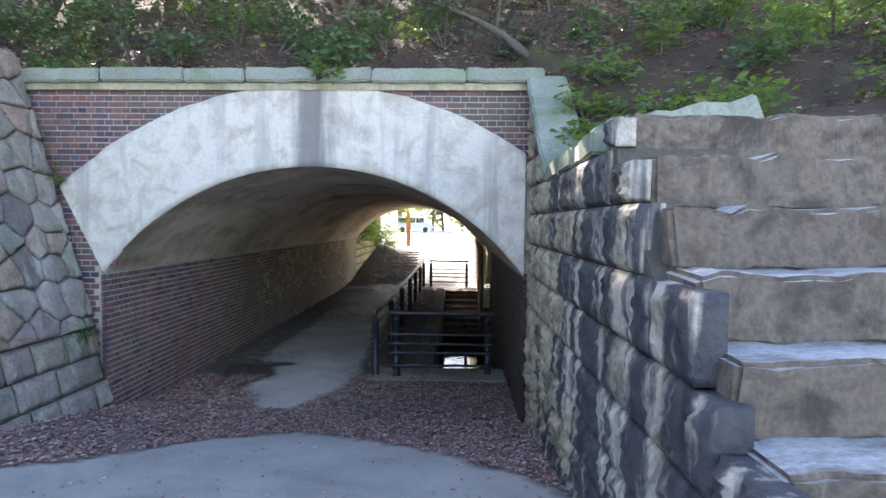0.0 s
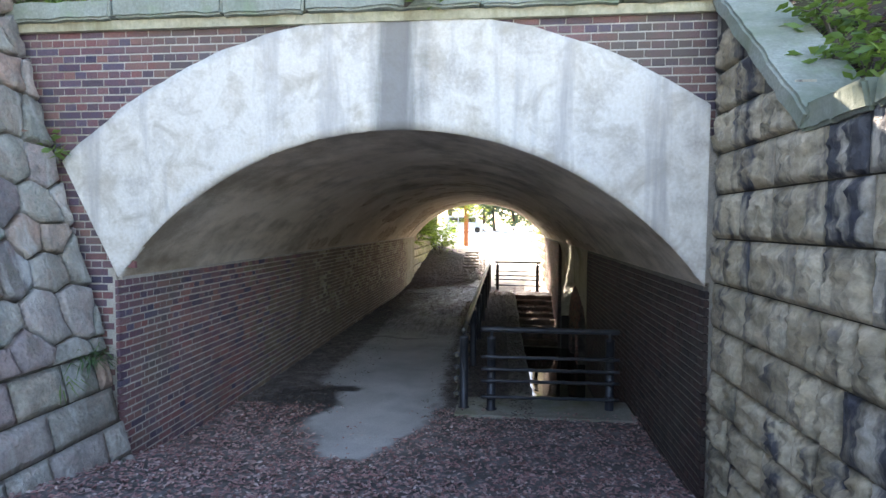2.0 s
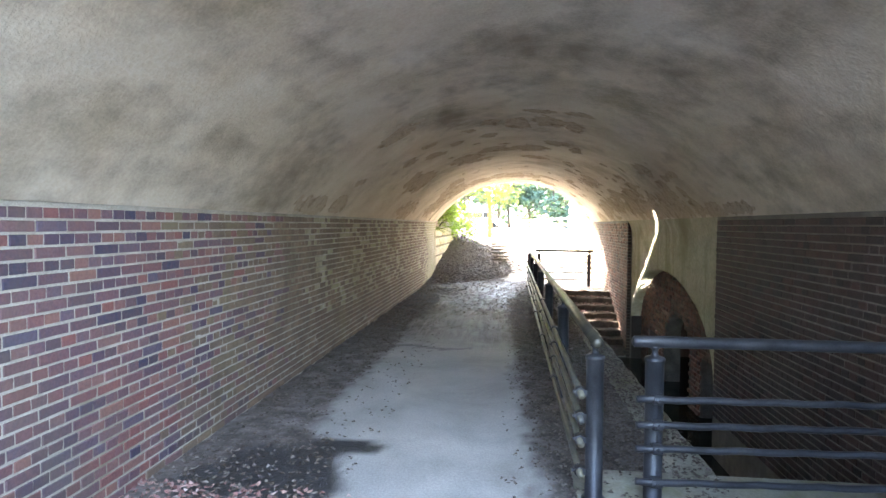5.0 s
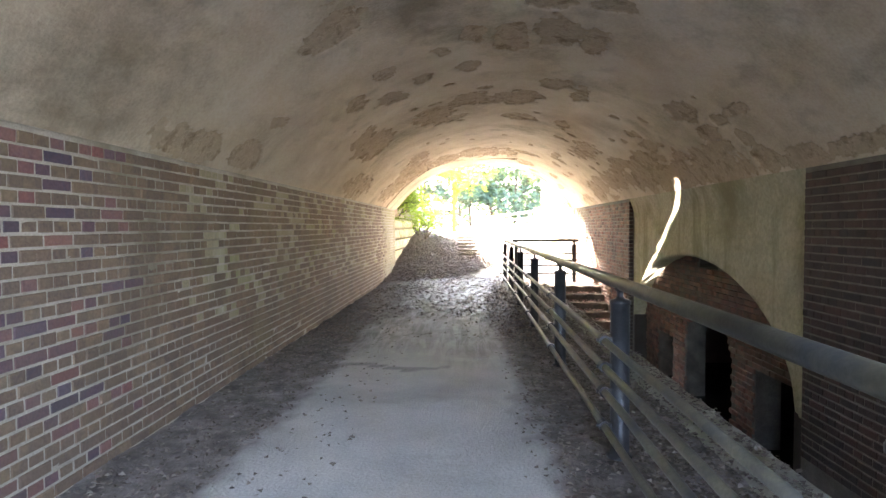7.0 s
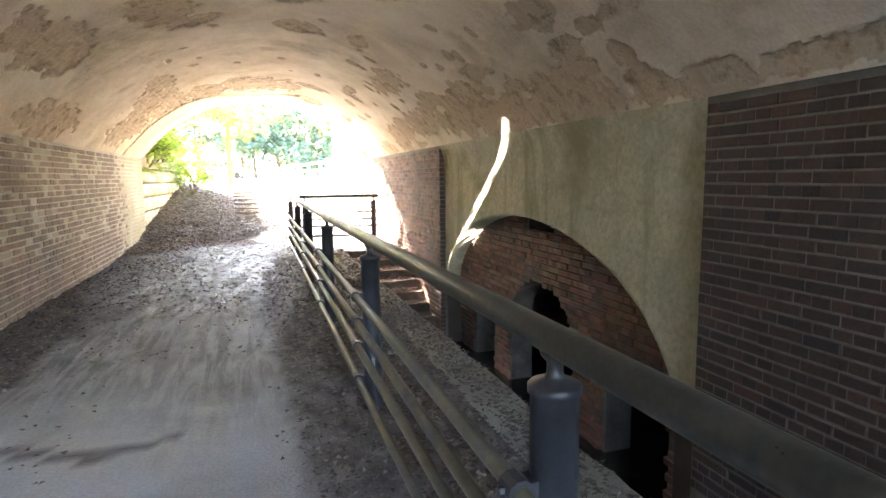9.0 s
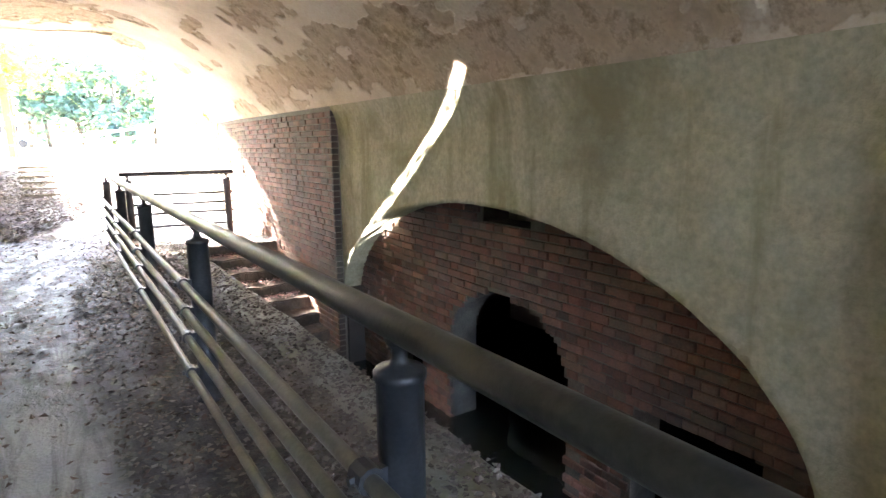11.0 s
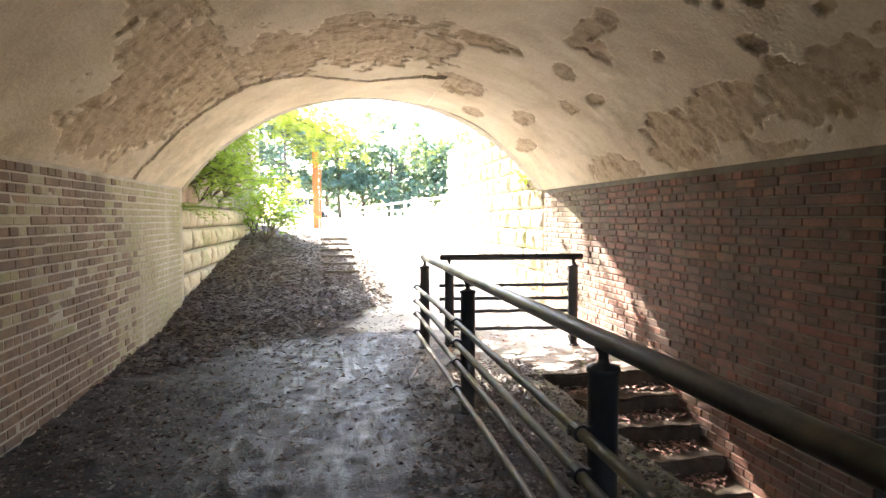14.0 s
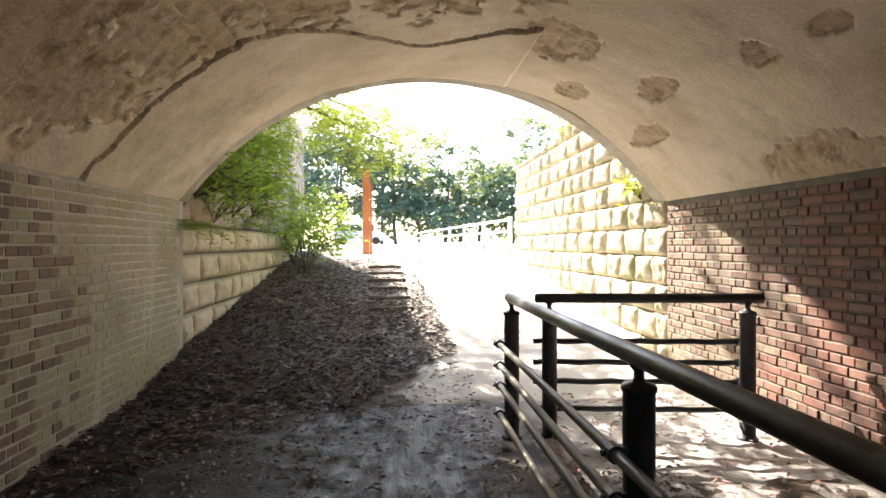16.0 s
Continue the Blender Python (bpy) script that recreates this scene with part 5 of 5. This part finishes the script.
litter("leaf_litter", "brown fallen leaves between the railing and the channel", spot_ledge, 9000, random.Random(46), (0.02, 0.05), LITTER_GREY)
def spot_mud(rng):
    x, y = rng.uniform(-4.4, -1.4), rng.uniform(15.5, 25.0)
    if dirt_and_light(x, y) < 0.5 and rng.random() > 0.15:
        return None
    return x, y, ground_height(x, y)


litter("leaf_litter", "dark broken leaves trodden into the mud", spot_mud, 6500, random.Random(47), (0.02, 0.055), LITTER_DARK)
litter("leaf_litter", "deep bank of brown fallen leaves by the exit", spot_exit, 26000, random.Random(43), (0.045, 0.095), LITTER_DARK)
litter("leaf_litter", "fallen leaves on the channel steps", spot_steps, 1300, random.Random(44), (0.04, 0.08))
litter("leaf_litter", "brown fallen leaves on the bank", spot_hill, 17000, random.Random(45), (0.05, 0.11))


def shrub(label, at, radius, height, n, mat, rng, leaf_len=(0.06, 0.13), stems=6, name="shrub"):
    """A leafy shrub: thin stems that fork, with leaves along and around their ends."""
    t = thing(name, label, "shrub", at=at)
    lf = Soup()
    tips = []
    for _ in range(stems):
        d = rand_dir(rng, 0.25, 1.0)
        p = Vector((0, 0, 0))
        end = Vector((d.x * radius, d.y * radius, max(0.15, d.z) * height))
        midp = end * 0.5 + Vector((0, 0, 0.15 * height))
        st = Soup().tube([p, midp, end], [0.014, 0.009, 0.004], 5, False)
        tips += [midp, end, (midp + end) / 2]
        for _ in range(3):
            e2 = (midp + end) / 2 + rand_dir(rng, -0.3, 0.8) * radius * 0.45
            st.tube([(midp + end) / 2, e2], [0.006, 0.003], 4, False)
            tips.append(e2)
        piece("stem", st.mesh("stem", BARK), t)
    for _ in range(n):
        c = rng.choice(tips)
        p = c + rand_dir(rng) * abs(rng.gauss(0, 0.16 * radius + 0.05))
        leaf(lf, p, rand_dir(rng, -0.5, 0.4), rand_dir(rng, 0.3, 1.0), rng.uniform(*leaf_len), rng.uniform(0.014, 0.032), rng.uniform(0, 0.5))
    tagged(piece("foliage", lf.mesh("foliage", mat), t), kind="stuff")
    return t


def fern(at, rng, n=9, ln=0.5, mat=LEAF_LIGHT, lean=Vector((0, 0, 0)), label="fresh green fern growing from the wall"):
    t = thing("fern", label, "fern", at=at)
    for _ in range(n):
        s = Soup()
        d = (rand_dir(rng, 0.1, 0.6) + lean).normalized()
        L = ln * rng.uniform(0.7, 1.2)
        pts = [d * (L * k / 10) + Vector((0, 0, 0.25 * L * (k / 10) - 0.6 * L * (k / 10) ** 2)) for k in range(11)]
        s.tube(pts, 0.003, 4, False)
        for k in range(2, 11):
            w = (pts[k] - pts[k - 1]).normalized()
            sd = w.cross(Vector((0, 0, 1)))
            for sg in (1, -1):
                leaf(s, pts[k], sd * sg + w * 0.4, Vector((0, 0, 1)), L * 0.28 * (1 - abs(k / 10 - 0.35)), 0.022)
        piece("frond", s.mesh("frond", mat), t)
    return t


def grass_tuft(at, rng, n=40, ln=0.35, mat=LEAF_DARK):
    t = thing("grass_tuft", "tuft of drooping green grass", "grass", at=at)
    s = Soup()
    for _ in range(n):
        d = rand_dir(rng, 0.2, 0.9)
        L = ln * rng.uniform(0.5, 1.1)
        a, b, c = Vector((0, 0, 0)) + rand_dir(rng) * 0.04, d * L * 0.6, d * L + Vector((0, 0, -0.45 * L))
        sd = d.cross(Vector((0, 0, 1))).normalized() * 0.006
        s.add([tuple(a - sd), tuple(a + sd), tuple(b + sd), tuple(b - sd), tuple(c)], [(0, 1, 2, 3), (3, 2, 4)])
    tagged(piece("foliage", s.mesh("grass_foliage", mat), t), kind="stuff")
    return t


rng = random.Random(51)
for x, y, r, h, n, mat in [(-1.55, 7.45, 0.45, 0.5, 420, LEAF_DARK), (-1.0, 8.1, 0.6, 0.7, 420, LEAF_DARK), (-2.6, 8.3, 0.7, 0.7, 380, LEAF_DARK), (-3.3, 8.6, 0.6, 0.9, 300, LEAF_BANK),
                           (-4.6, 8.0, 0.8, 1.0, 520, LEAF_DARK), (-5.6, 8.2, 0.8, 1.1, 520, LEAF_DARK), (-6.3, 7.2, 0.8, 1.0, 520, LEAF_DARK), (-0.2, 8.6, 0.7, 0.8, 320, LEAF_DARK),
                           (1.6, 5.6, 0.5, 0.35, 420, LEAF_BANK), (2.1, 5.3, 0.45, 0.3, 360, LEAF_BANK), (1.4, 6.3, 0.35, 0.3, 260, LEAF_BANK), (3.3, 7.2, 0.6, 0.5, 380, LEAF_BANK), (4.6, 7.2, 0.8, 0.7, 520, LEAF_BANK),
                           (5.6, 6.6, 0.9, 0.9, 620, LEAF_BANK), (6.6, 7.5, 0.9, 1.0, 520, LEAF_BANK), (2.6, 7.6, 0.6, 0.5, 300, LEAF_DARK), (4.2, 5.6, 0.5, 0.35, 320, LEAF_BANK), (3.0, 9.4, 0.8, 0.8, 380, LEAF_DARK), (5.2, 9.0, 1.0, 1.2, 520, LEAF_BANK)]:
    shrub("leafy green shrub on the bank", (x, y, hill_z(x, y) - 0.02), r, h, n, mat, rng)
for x, y, r, n, mat in [(1.5, 7.6, 0.35, 160, LEAF_DARK), (2.4, 6.9, 0.4, 200, LEAF_BANK), (3.6, 8.2, 0.45, 220, LEAF_DARK), (2.9, 8.4, 0.4, 160, LEAF_BANK), (4.8, 8.2, 0.5, 260, LEAF_BANK), (1.9, 8.3, 0.4, 160, LEAF_DARK), (0.8, 8.1, 0.4, 160, LEAF_DARK), (6.0, 8.2, 0.7, 380, LEAF_BANK),
                        (-3.9, 7.9, 0.4, 220, LEAF_DARK), (-2.0, 7.8, 0.4, 200, LEAF_DARK), (-5.2, 7.7, 0.5, 260, LEAF_DARK), (-3.0, 9.6, 0.6, 300, LEAF_DARK), (-0.6, 9.4, 0.6, 300, LEAF_DARK), (1.6, 10.2, 0.7, 320, LEAF_DARK), (-4.4, 9.6, 0.8, 360, LEAF_BANK), (-6.4, 8.6, 0.9, 480, LEAF_DARK), (7.4, 6.4, 0.8, 420, LEAF_BANK), (2.2, 6.0, 0.45, 260, LEAF_BANK), (3.0, 6.3, 0.5, 280, LEAF_DARK), (3.8, 6.5, 0.5, 300, LEAF_BANK), (1.7, 6.8, 0.4, 220, LEAF_BANK), (5.0, 6.2, 0.6, 340, LEAF_DARK), (2.6, 5.2, 0.4, 220, LEAF_BANK), (3.4, 7.8, 0.5, 260, LEAF_DARK), (4.4, 7.6, 0.5, 280, LEAF_BANK), (1.25, 5.2, 0.3, 200, LEAF_BANK), (1.35, 5.9, 0.3, 200, LEAF_BANK)]:
    shrub("low leafy undergrowth on the brown bank", (x, y, hill_z(x, y) - 0.02), r, 0.45 * r + 0.2, n, mat, rng, (0.07, 0.14))
shrub("leafy plant trailing over the portal coping", (-1.55, 7.12, 4.46), 0.42, 0.25, 300, LEAF_DARK, rng, (0.07, 0.13), 8, "trailing_plant")
shrub("leafy plant trailing over the portal coping", (-1.7, 6.95, 4.3), 0.3, 0.15, 120, LEAF_BANK, rng, (0.05, 0.1), 6, "trailing_plant")
for x in (-4.75, -5.1, -4.3):
    grass_tuft((x, 7.18, 4.44), rng, 46, 0.4, LEAF_BANK)
grass_tuft((-4.55, 6.75, 1.15), rng, 90, 0.4, LEAF_DARK)
grass_tuft((-4.6, 6.5, 1.0), rng, 60, 0.35, LEAF_BANK)
shrub("small green plant in a wall joint", (-5.1, 6.98, 3.02), 0.16, 0.22, 60, LEAF_BANK, rng, (0.08, 0.14), 4, "wall_plant")
shrub("dry tangle of roots in a wall joint", (-5.3, 6.9, 3.15), 0.22, 0.15, 40, LITTER, rng, (0.06, 0.1), 12, "wall_plant")


def branch(label, pts, r0, rng, twigs=5, mat=BARK, name="branch"):
    t = thing(name, label, "branch", at=pts[0])
    o = Vector(pts[0])
    q = [Vector(p) - o for p in pts]
    piece("limb", Soup().tube(q, [r0 * (1 - 0.75 * i / (len(q) - 1)) for i in range(len(q))], 8).mesh("limb", mat, True), t)
    for _ in range(twigs):
        s = Soup()
        p = q[rng.randrange(1, len(q))]
        e = p + rand_dir(rng, -0.3, 0.6) * rng.uniform(0.2, 0.6)
        s.tube([p, (p + e) / 2 + rand_dir(rng) * 0.06, e], [r0 * 0.3, r0 * 0.2, r0 * 0.08], 5, False)
        piece("twig", s.mesh("twig", mat), t)
    return t


branch("bare bent branch lying down the bank", [(1.22, 7.3, 4.42), (0.95, 7.6, 4.75), (0.6, 7.9, 5.15), (0.25, 8.2, 5.45), (-0.4, 8.6, 5.85), (-0.9, 9.0, 6.2)], 0.075, rng, 12)
for x, y in [(2.2, 9.0), (1.5, 9.6), (-3.6, 9.2), (-1.9, 9.6), (-0.3, 10.0), (3.4, 9.4), (-5.4, 9.0), (0.6, 9.5)]:
    z = hill_z(x, y)
    branch("thin bare stem rising from the bank", [(x, y, z - 0.1), (x + rng.uniform(-.2, .2), y + 0.1, z + 0.9), (x + rng.uniform(-.5, .5), y + 0.2, z + 2.0)], 0.035, rng, 8)


def tree(label, at, height, trunk_r, crown_r, n, mat, rng, limbs=9, low=0.45, leaf_len=(0.12, 0.22), wide=1.0):
    """A tree: tapered trunk, limbs that fork, and a crown of separate leaves in clumps."""
    t = thing("tree", label, "tree", at=at)
    tr, lf = Soup(), Soup()
    lean = Vector((rng.uniform(-.06, .06), rng.uniform(-.06, .06), 1)) * height
    tr.tube([lean * k / 6 + rand_dir(rng) * 0.02 * height * (k > 0) * 0.5 for k in range(7)], [trunk_r * (1 - 0.13 * k) for k in range(7)], 9)
    tips = []
    for _ in range(limbs):
        b = lean * rng.uniform(low, 0.95)
        d = rand_dir(rng, -0.1, 0.7)
        e = b + Vector((d.x * wide, d.y * wide, d.z)) * crown_r * rng.uniform(0.6, 1.1)
        tr.tube([b, (b + e) / 2 + Vector((0, 0, 0.1 * crown_r)), e], [trunk_r * 0.4, trunk_r * 0.25, trunk_r * 0.08], 6, False)
        tips += [e, (b + e) / 2]
        for _ in range(3):
            e2 = e + rand_dir(rng, -0.6, 0.6) * crown_r * 0.45
            tr.tube([(b + e) / 2, e2], [trunk_r * 0.15, trunk_r * 0.04], 5, False)
            tips.append(e2)
    for _ in range(n):
        c = rng.choice(tips)
        p = c + rand_dir(rng) * abs(rng.gauss(0, 0.2)) * crown_r
        leaf(lf, p, rand_dir(rng, -0.7, 0.3), rand_dir(rng, 0.2, 1.0), rng.uniform(*leaf_len), rng.uniform(0.03, 0.06) * leaf_len[1] / 0.2, rng.uniform(0, 0.5))
    piece("trunk", tr.mesh("trunk", BARK, True), t)
    piece("crown", lf.mesh("crown", mat), t)
    return t


rng = random.Random(61)
# trees on the bank above the entrance; those on the crest, unseen, add shade
for x, y, h in [(-7.5, 9.5, 5.0), (-4.5, 12.0, 5.0), (-1.2, 12.5, 5.5), (2.2, 13.0, 5.5), (5.5, 12.0, 5.0), (8.5, 10.0, 5.0), (-9.0, 5.0, 5.0), (-12, 16, 7.0), (-8.5, 17, 7.0), (-5.5, 16.5, 7.0), (-2.5, 17, 7.0), (1.0, 16.5, 7.0), (4.5, 17, 6.0), (-10, 12, 6.0), (-7, 14, 6.0), (-0.4, 10.3, 5.5), (0.9, 11.2, 5.5), (-6.3, 10.8, 5.0), (-3.1, 14.3, 6.0), (-8.6, 12.6, 6.0), (-5.2, 19.5, 7.0), (-9.5, 20.0, 7.0), (7.5, 15.0, 6.0)]:
    tree("broadleaf tree placed on the bank for cover and shade", (x, y, hill_z(x, y) - 0.1), h, 0.13, 2.6, 2600, LEAF_DARK, rng, 10, 0.12, (0.16, 0.3))
# ferns and shrubs on the exit wall
for y, z, x in [(25.7, 2.6, -4.6), (26.4, 1.8, -4.6), (27.8, 1.7, -4.6), (27.6, 2.8, -4.6), (28.6, 3.0, -4.6), (29.2, 2.4, -4.6), (25.9, 3.0, -4.6), (26.9, 3.6, -4.6), (26.0, 2.1, -4.75), (26.6, 2.5, -4.85), (27.3, 2.2, -4.8), (27.0, 3.0, -4.9), (28.2, 2.3, -4.8), (25.6, 1.6, -4.65), (28.8, 1.9, -4.75), (26.2, 3.4, -4.95)]:
    fern((max(x, -4.62), y, z), rng, 13, 0.8, LEAF_LIGHT, Vector((0.6, -0.2, 0)))
for y, z, n in [(26.3, 2.2, 260), (27.0, 2.7, 300), (27.9, 2.3, 320), (28.7, 2.8, 320), (26.6, 3.3, 240), (28.2, 3.6, 260), (25.8, 2.0, 150), (26.5, 1.75, 150), (27.3, 1.85, 150), (28.4, 1.9, 160)]:
    shrub("leafy green plant growing from the stone wall", (-4.5, y, z), 0.7, 0.5, 2 * n, LEAF_LIGHT, rng, (0.08, 0.16), 9, "wall_plant")
shrub("bright green shrub growing from the stone wall", (-4.6, 29.8, 2.0), 0.9, 1.3, 900, LEAF_LIGHT, rng, (0.1, 0.18), 9)
shrub("bright green shrub at the foot of the wall", (-4.3, 31.2, ground_z(-4.3, 31.2)), 0.8, 1.0, 700, LEAF_LIGHT, rng, (0.1, 0.18), 9)
shrub("bright green shrub at the top of the ramp", (-3.95, 30.4, ground_z(-3.95, 30.4)), 0.9, 1.4, 900, LEAF_LIGHT, rng, (0.1, 0.18), 10)
shrub("bright green shrub at the top of the ramp", (-4.0, 32.0, ground_z(-4.0, 32.0)), 1.0, 1.6, 900, LEAF_LIGHT, rng, (0.1, 0.18), 10)
shrub("small hanging plant on the stone wall", (0.8, 25.7, 2.0), 0.3, 0.35, 110, LEAF_YELLOW, rng, (0.08, 0.14), 5, "wall_plant")
def hanging_branch(label, pts, n, spread, mat, rng):
    """A bough with drooping feathery leaves of many leaflets."""
    t = thing("leafy_bough", label, "branch", at=pts[0])
    o = Vector(pts[0])
    q = [Vector(p) - o for p in pts]
    piece("limb", Soup().tube(q, [0.035 * (1 - 0.7 * i / (len(q) - 1)) for i in range(len(q))], 7).mesh("bough_limb", BARK, True), t)
    s = Soup()
    for _ in range(n):
        k = rng.uniform(0.15, 1.0) * (len(q) - 1)
        i = min(int(k), len(q) - 2)
        p = q[i].lerp(q[i + 1], k - i) + Vector((rng.gauss(0, spread * 0.4), rng.gauss(0, spread * 0.7), rng.gauss(0, spread * 0.32)))
        d = (rand_dir(rng, -0.7, 0.1)).normalized()
        L = rng.uniform(0.25, 0.45)
        sd = d.cross(Vector((0, 0, 1))).normalized()
        for j in range(2, 8):
            c = p + d * L * j / 7 - Vector((0, 0, 0.1 * L * (j / 7) ** 2))
            for sg in (1, -1):
                leaf(s, c, sd * sg + d * 0.5, Vector((0, 0, 1)) + d * 0.3, rng.uniform(0.07, 0.12), 0.019)
    tagged(piece("foliage", s.mesh("bough_foliage", mat), t), kind="stuff")
    return t


hanging_branch("drooping bough with feathery yellow-green leaves", [(-4.7, 28.2, 4.1), (-3.9, 28.0, 3.75), (-3.0, 27.9, 3.35), (-2.2, 27.8, 3.0)], 420, 0.8, LEAF_YELLOW, rng)
hanging_branch("drooping bough with feathery yellow-green leaves", [(-4.7, 30.5, 4.6), (-3.8, 30.2, 4.4), (-2.8, 30.0, 4.0), (-1.9, 29.9, 3.5)], 300, 0.8, LEAF_YELLOW, rng)
# out of view; added to shade the right wall by the exit
hanging_branch("unseen leafy bough added for shade over the way out", [(-4.9, 30.1, 7.2), (-3.5, 29.8, 7.7), (-2.4, 29.6, 7.5), (-1.4, 29.4, 6.8)], 1000, 0.75, LEAF_YELLOW, rng)
for y, z, n in [(26.1, 3.9, 420), (27.0, 4.2, 420), (28.0, 4.3, 420), (29.0, 4.3, 420), (30.2, 3.6, 420), (30.6, 4.5, 420)]:
    shrub("bright green shrub leaning over the stone wall", (-4.75, y, z - 0.5), 0.75, 1.0, n, LEAF_LIGHT, rng, (0.1, 0.18), 9)
hanging_branch("thin bough hanging over the stone wall", [(1.5, 29.0, 4.6), (1.0, 28.7, 4.0), (0.5, 28.5, 3.5)], 40, 0.4, LEAF_YELLOW, rng)
tree("overhanging tree with pinnate yellow-green leaves", (-6.6, 31.0, 4.2), 3.8, 0.12, 3.0, 2600, LEAF_YELLOW, rng, 18, 0.42, (0.16, 0.28), 1.15)

# orange post, fence, far trees and van
post = thing("orange_post", "tall square orange-painted timber post on open ground", "post", at=(-2.95, 34.5, 1.18))
s = Soup().box(-0.09, -0.09, -0.05, 0.09, 0.09, 2.32).box(0.1, -0.05, 0.0, 0.16, 0.05, 1.9)
piece("shaft", s.mesh("shaft", ORANGE), post)
fence = thing("far_fence", "pale painted post and rail fence", "fence")
for k in range(8):
    y = 36.0 + 3.2 * k
    piece("post", Soup().box(1.3 - 0.3 * k - 0.06, y - 0.06, 1.1, 1.3 - 0.3 * k + 0.06, y + 0.06, 2.3).mesh("fence_post", RAILWHITE), fence)
for z in (1.5, 1.85, 2.2):
    piece("rail", Soup().tube([(1.3, 36, z), (-0.8, 58.4, z)], 0.045, 8).mesh("fence_rail", RAILWHITE), fence)


def van(at):
    t = thing("parked_van", "pale van parked in the distance", "van", at=at)
    s = Soup()
    prof = [(-2.2, 0.35), (-2.2, 1.7), (-2.0, 1.95), (1.1, 1.95), (1.7, 1.15), (2.2, 1.0), (2.25, 0.35)]
    n = len(prof)
    s.add([(x, -0.85, z) for x, z in prof] + [(x, 0.85, z) for x, z in prof], [tuple(range(n)), tuple(reversed(range(n, 2 * n)))] + [(i, i + n, (i + 1) % n + n, (i + 1) % n) for i in range(n)])
    piece("body", s.mesh("van_body", CAR_PAINT), t)
    for x0, x1 in ((-1.9, -0.9), (-0.8, 0.2), (0.3, 1.2)):
        piece("window", Soup().box(x0, -0.87, 1.2, x1, -0.845, 1.75).mesh("van_window", BLACK), t)
    for x in (-1.4, 1.4):
        v, f = lathe([(0.0, -0.1), (0.33, -0.1), (0.33, 0.1), (0.0, 0.1)], 18)
        piece("wheel", mesh_of("van_wheel", [(a, c, b) for a, b, c in v], f, BLACK), t, m=pose(x, -0.8, 0.33))


van((-5.2, 70.0, 1.45))
rng = random.Random(71)
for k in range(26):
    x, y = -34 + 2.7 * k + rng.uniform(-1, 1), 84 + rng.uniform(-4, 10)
    tree("tall tree at the far edge, haze tinted into its leaves", (x, y, 1.4), rng.uniform(8, 14), 0.25, 4.6, 1500, LEAF_FAR, rng, 12, 0.05, (0.5, 0.9))

# low timber treads up the leafy ramp
treads = thing("ramp_treads", "weathered low timber treads set in the leafy ramp", "steps")
for k in range(6):
    y = 27.6 + 0.75 * k
    piece("tread", slab_mesh("tread", 0.7, 0.12, 0.08, BARK, 3.0 * k, 0.01), treads, m=pose(-2.25 - 0.03 * k, y, ground_z(-2.25, y) - 0.03, 0, 0, 2))
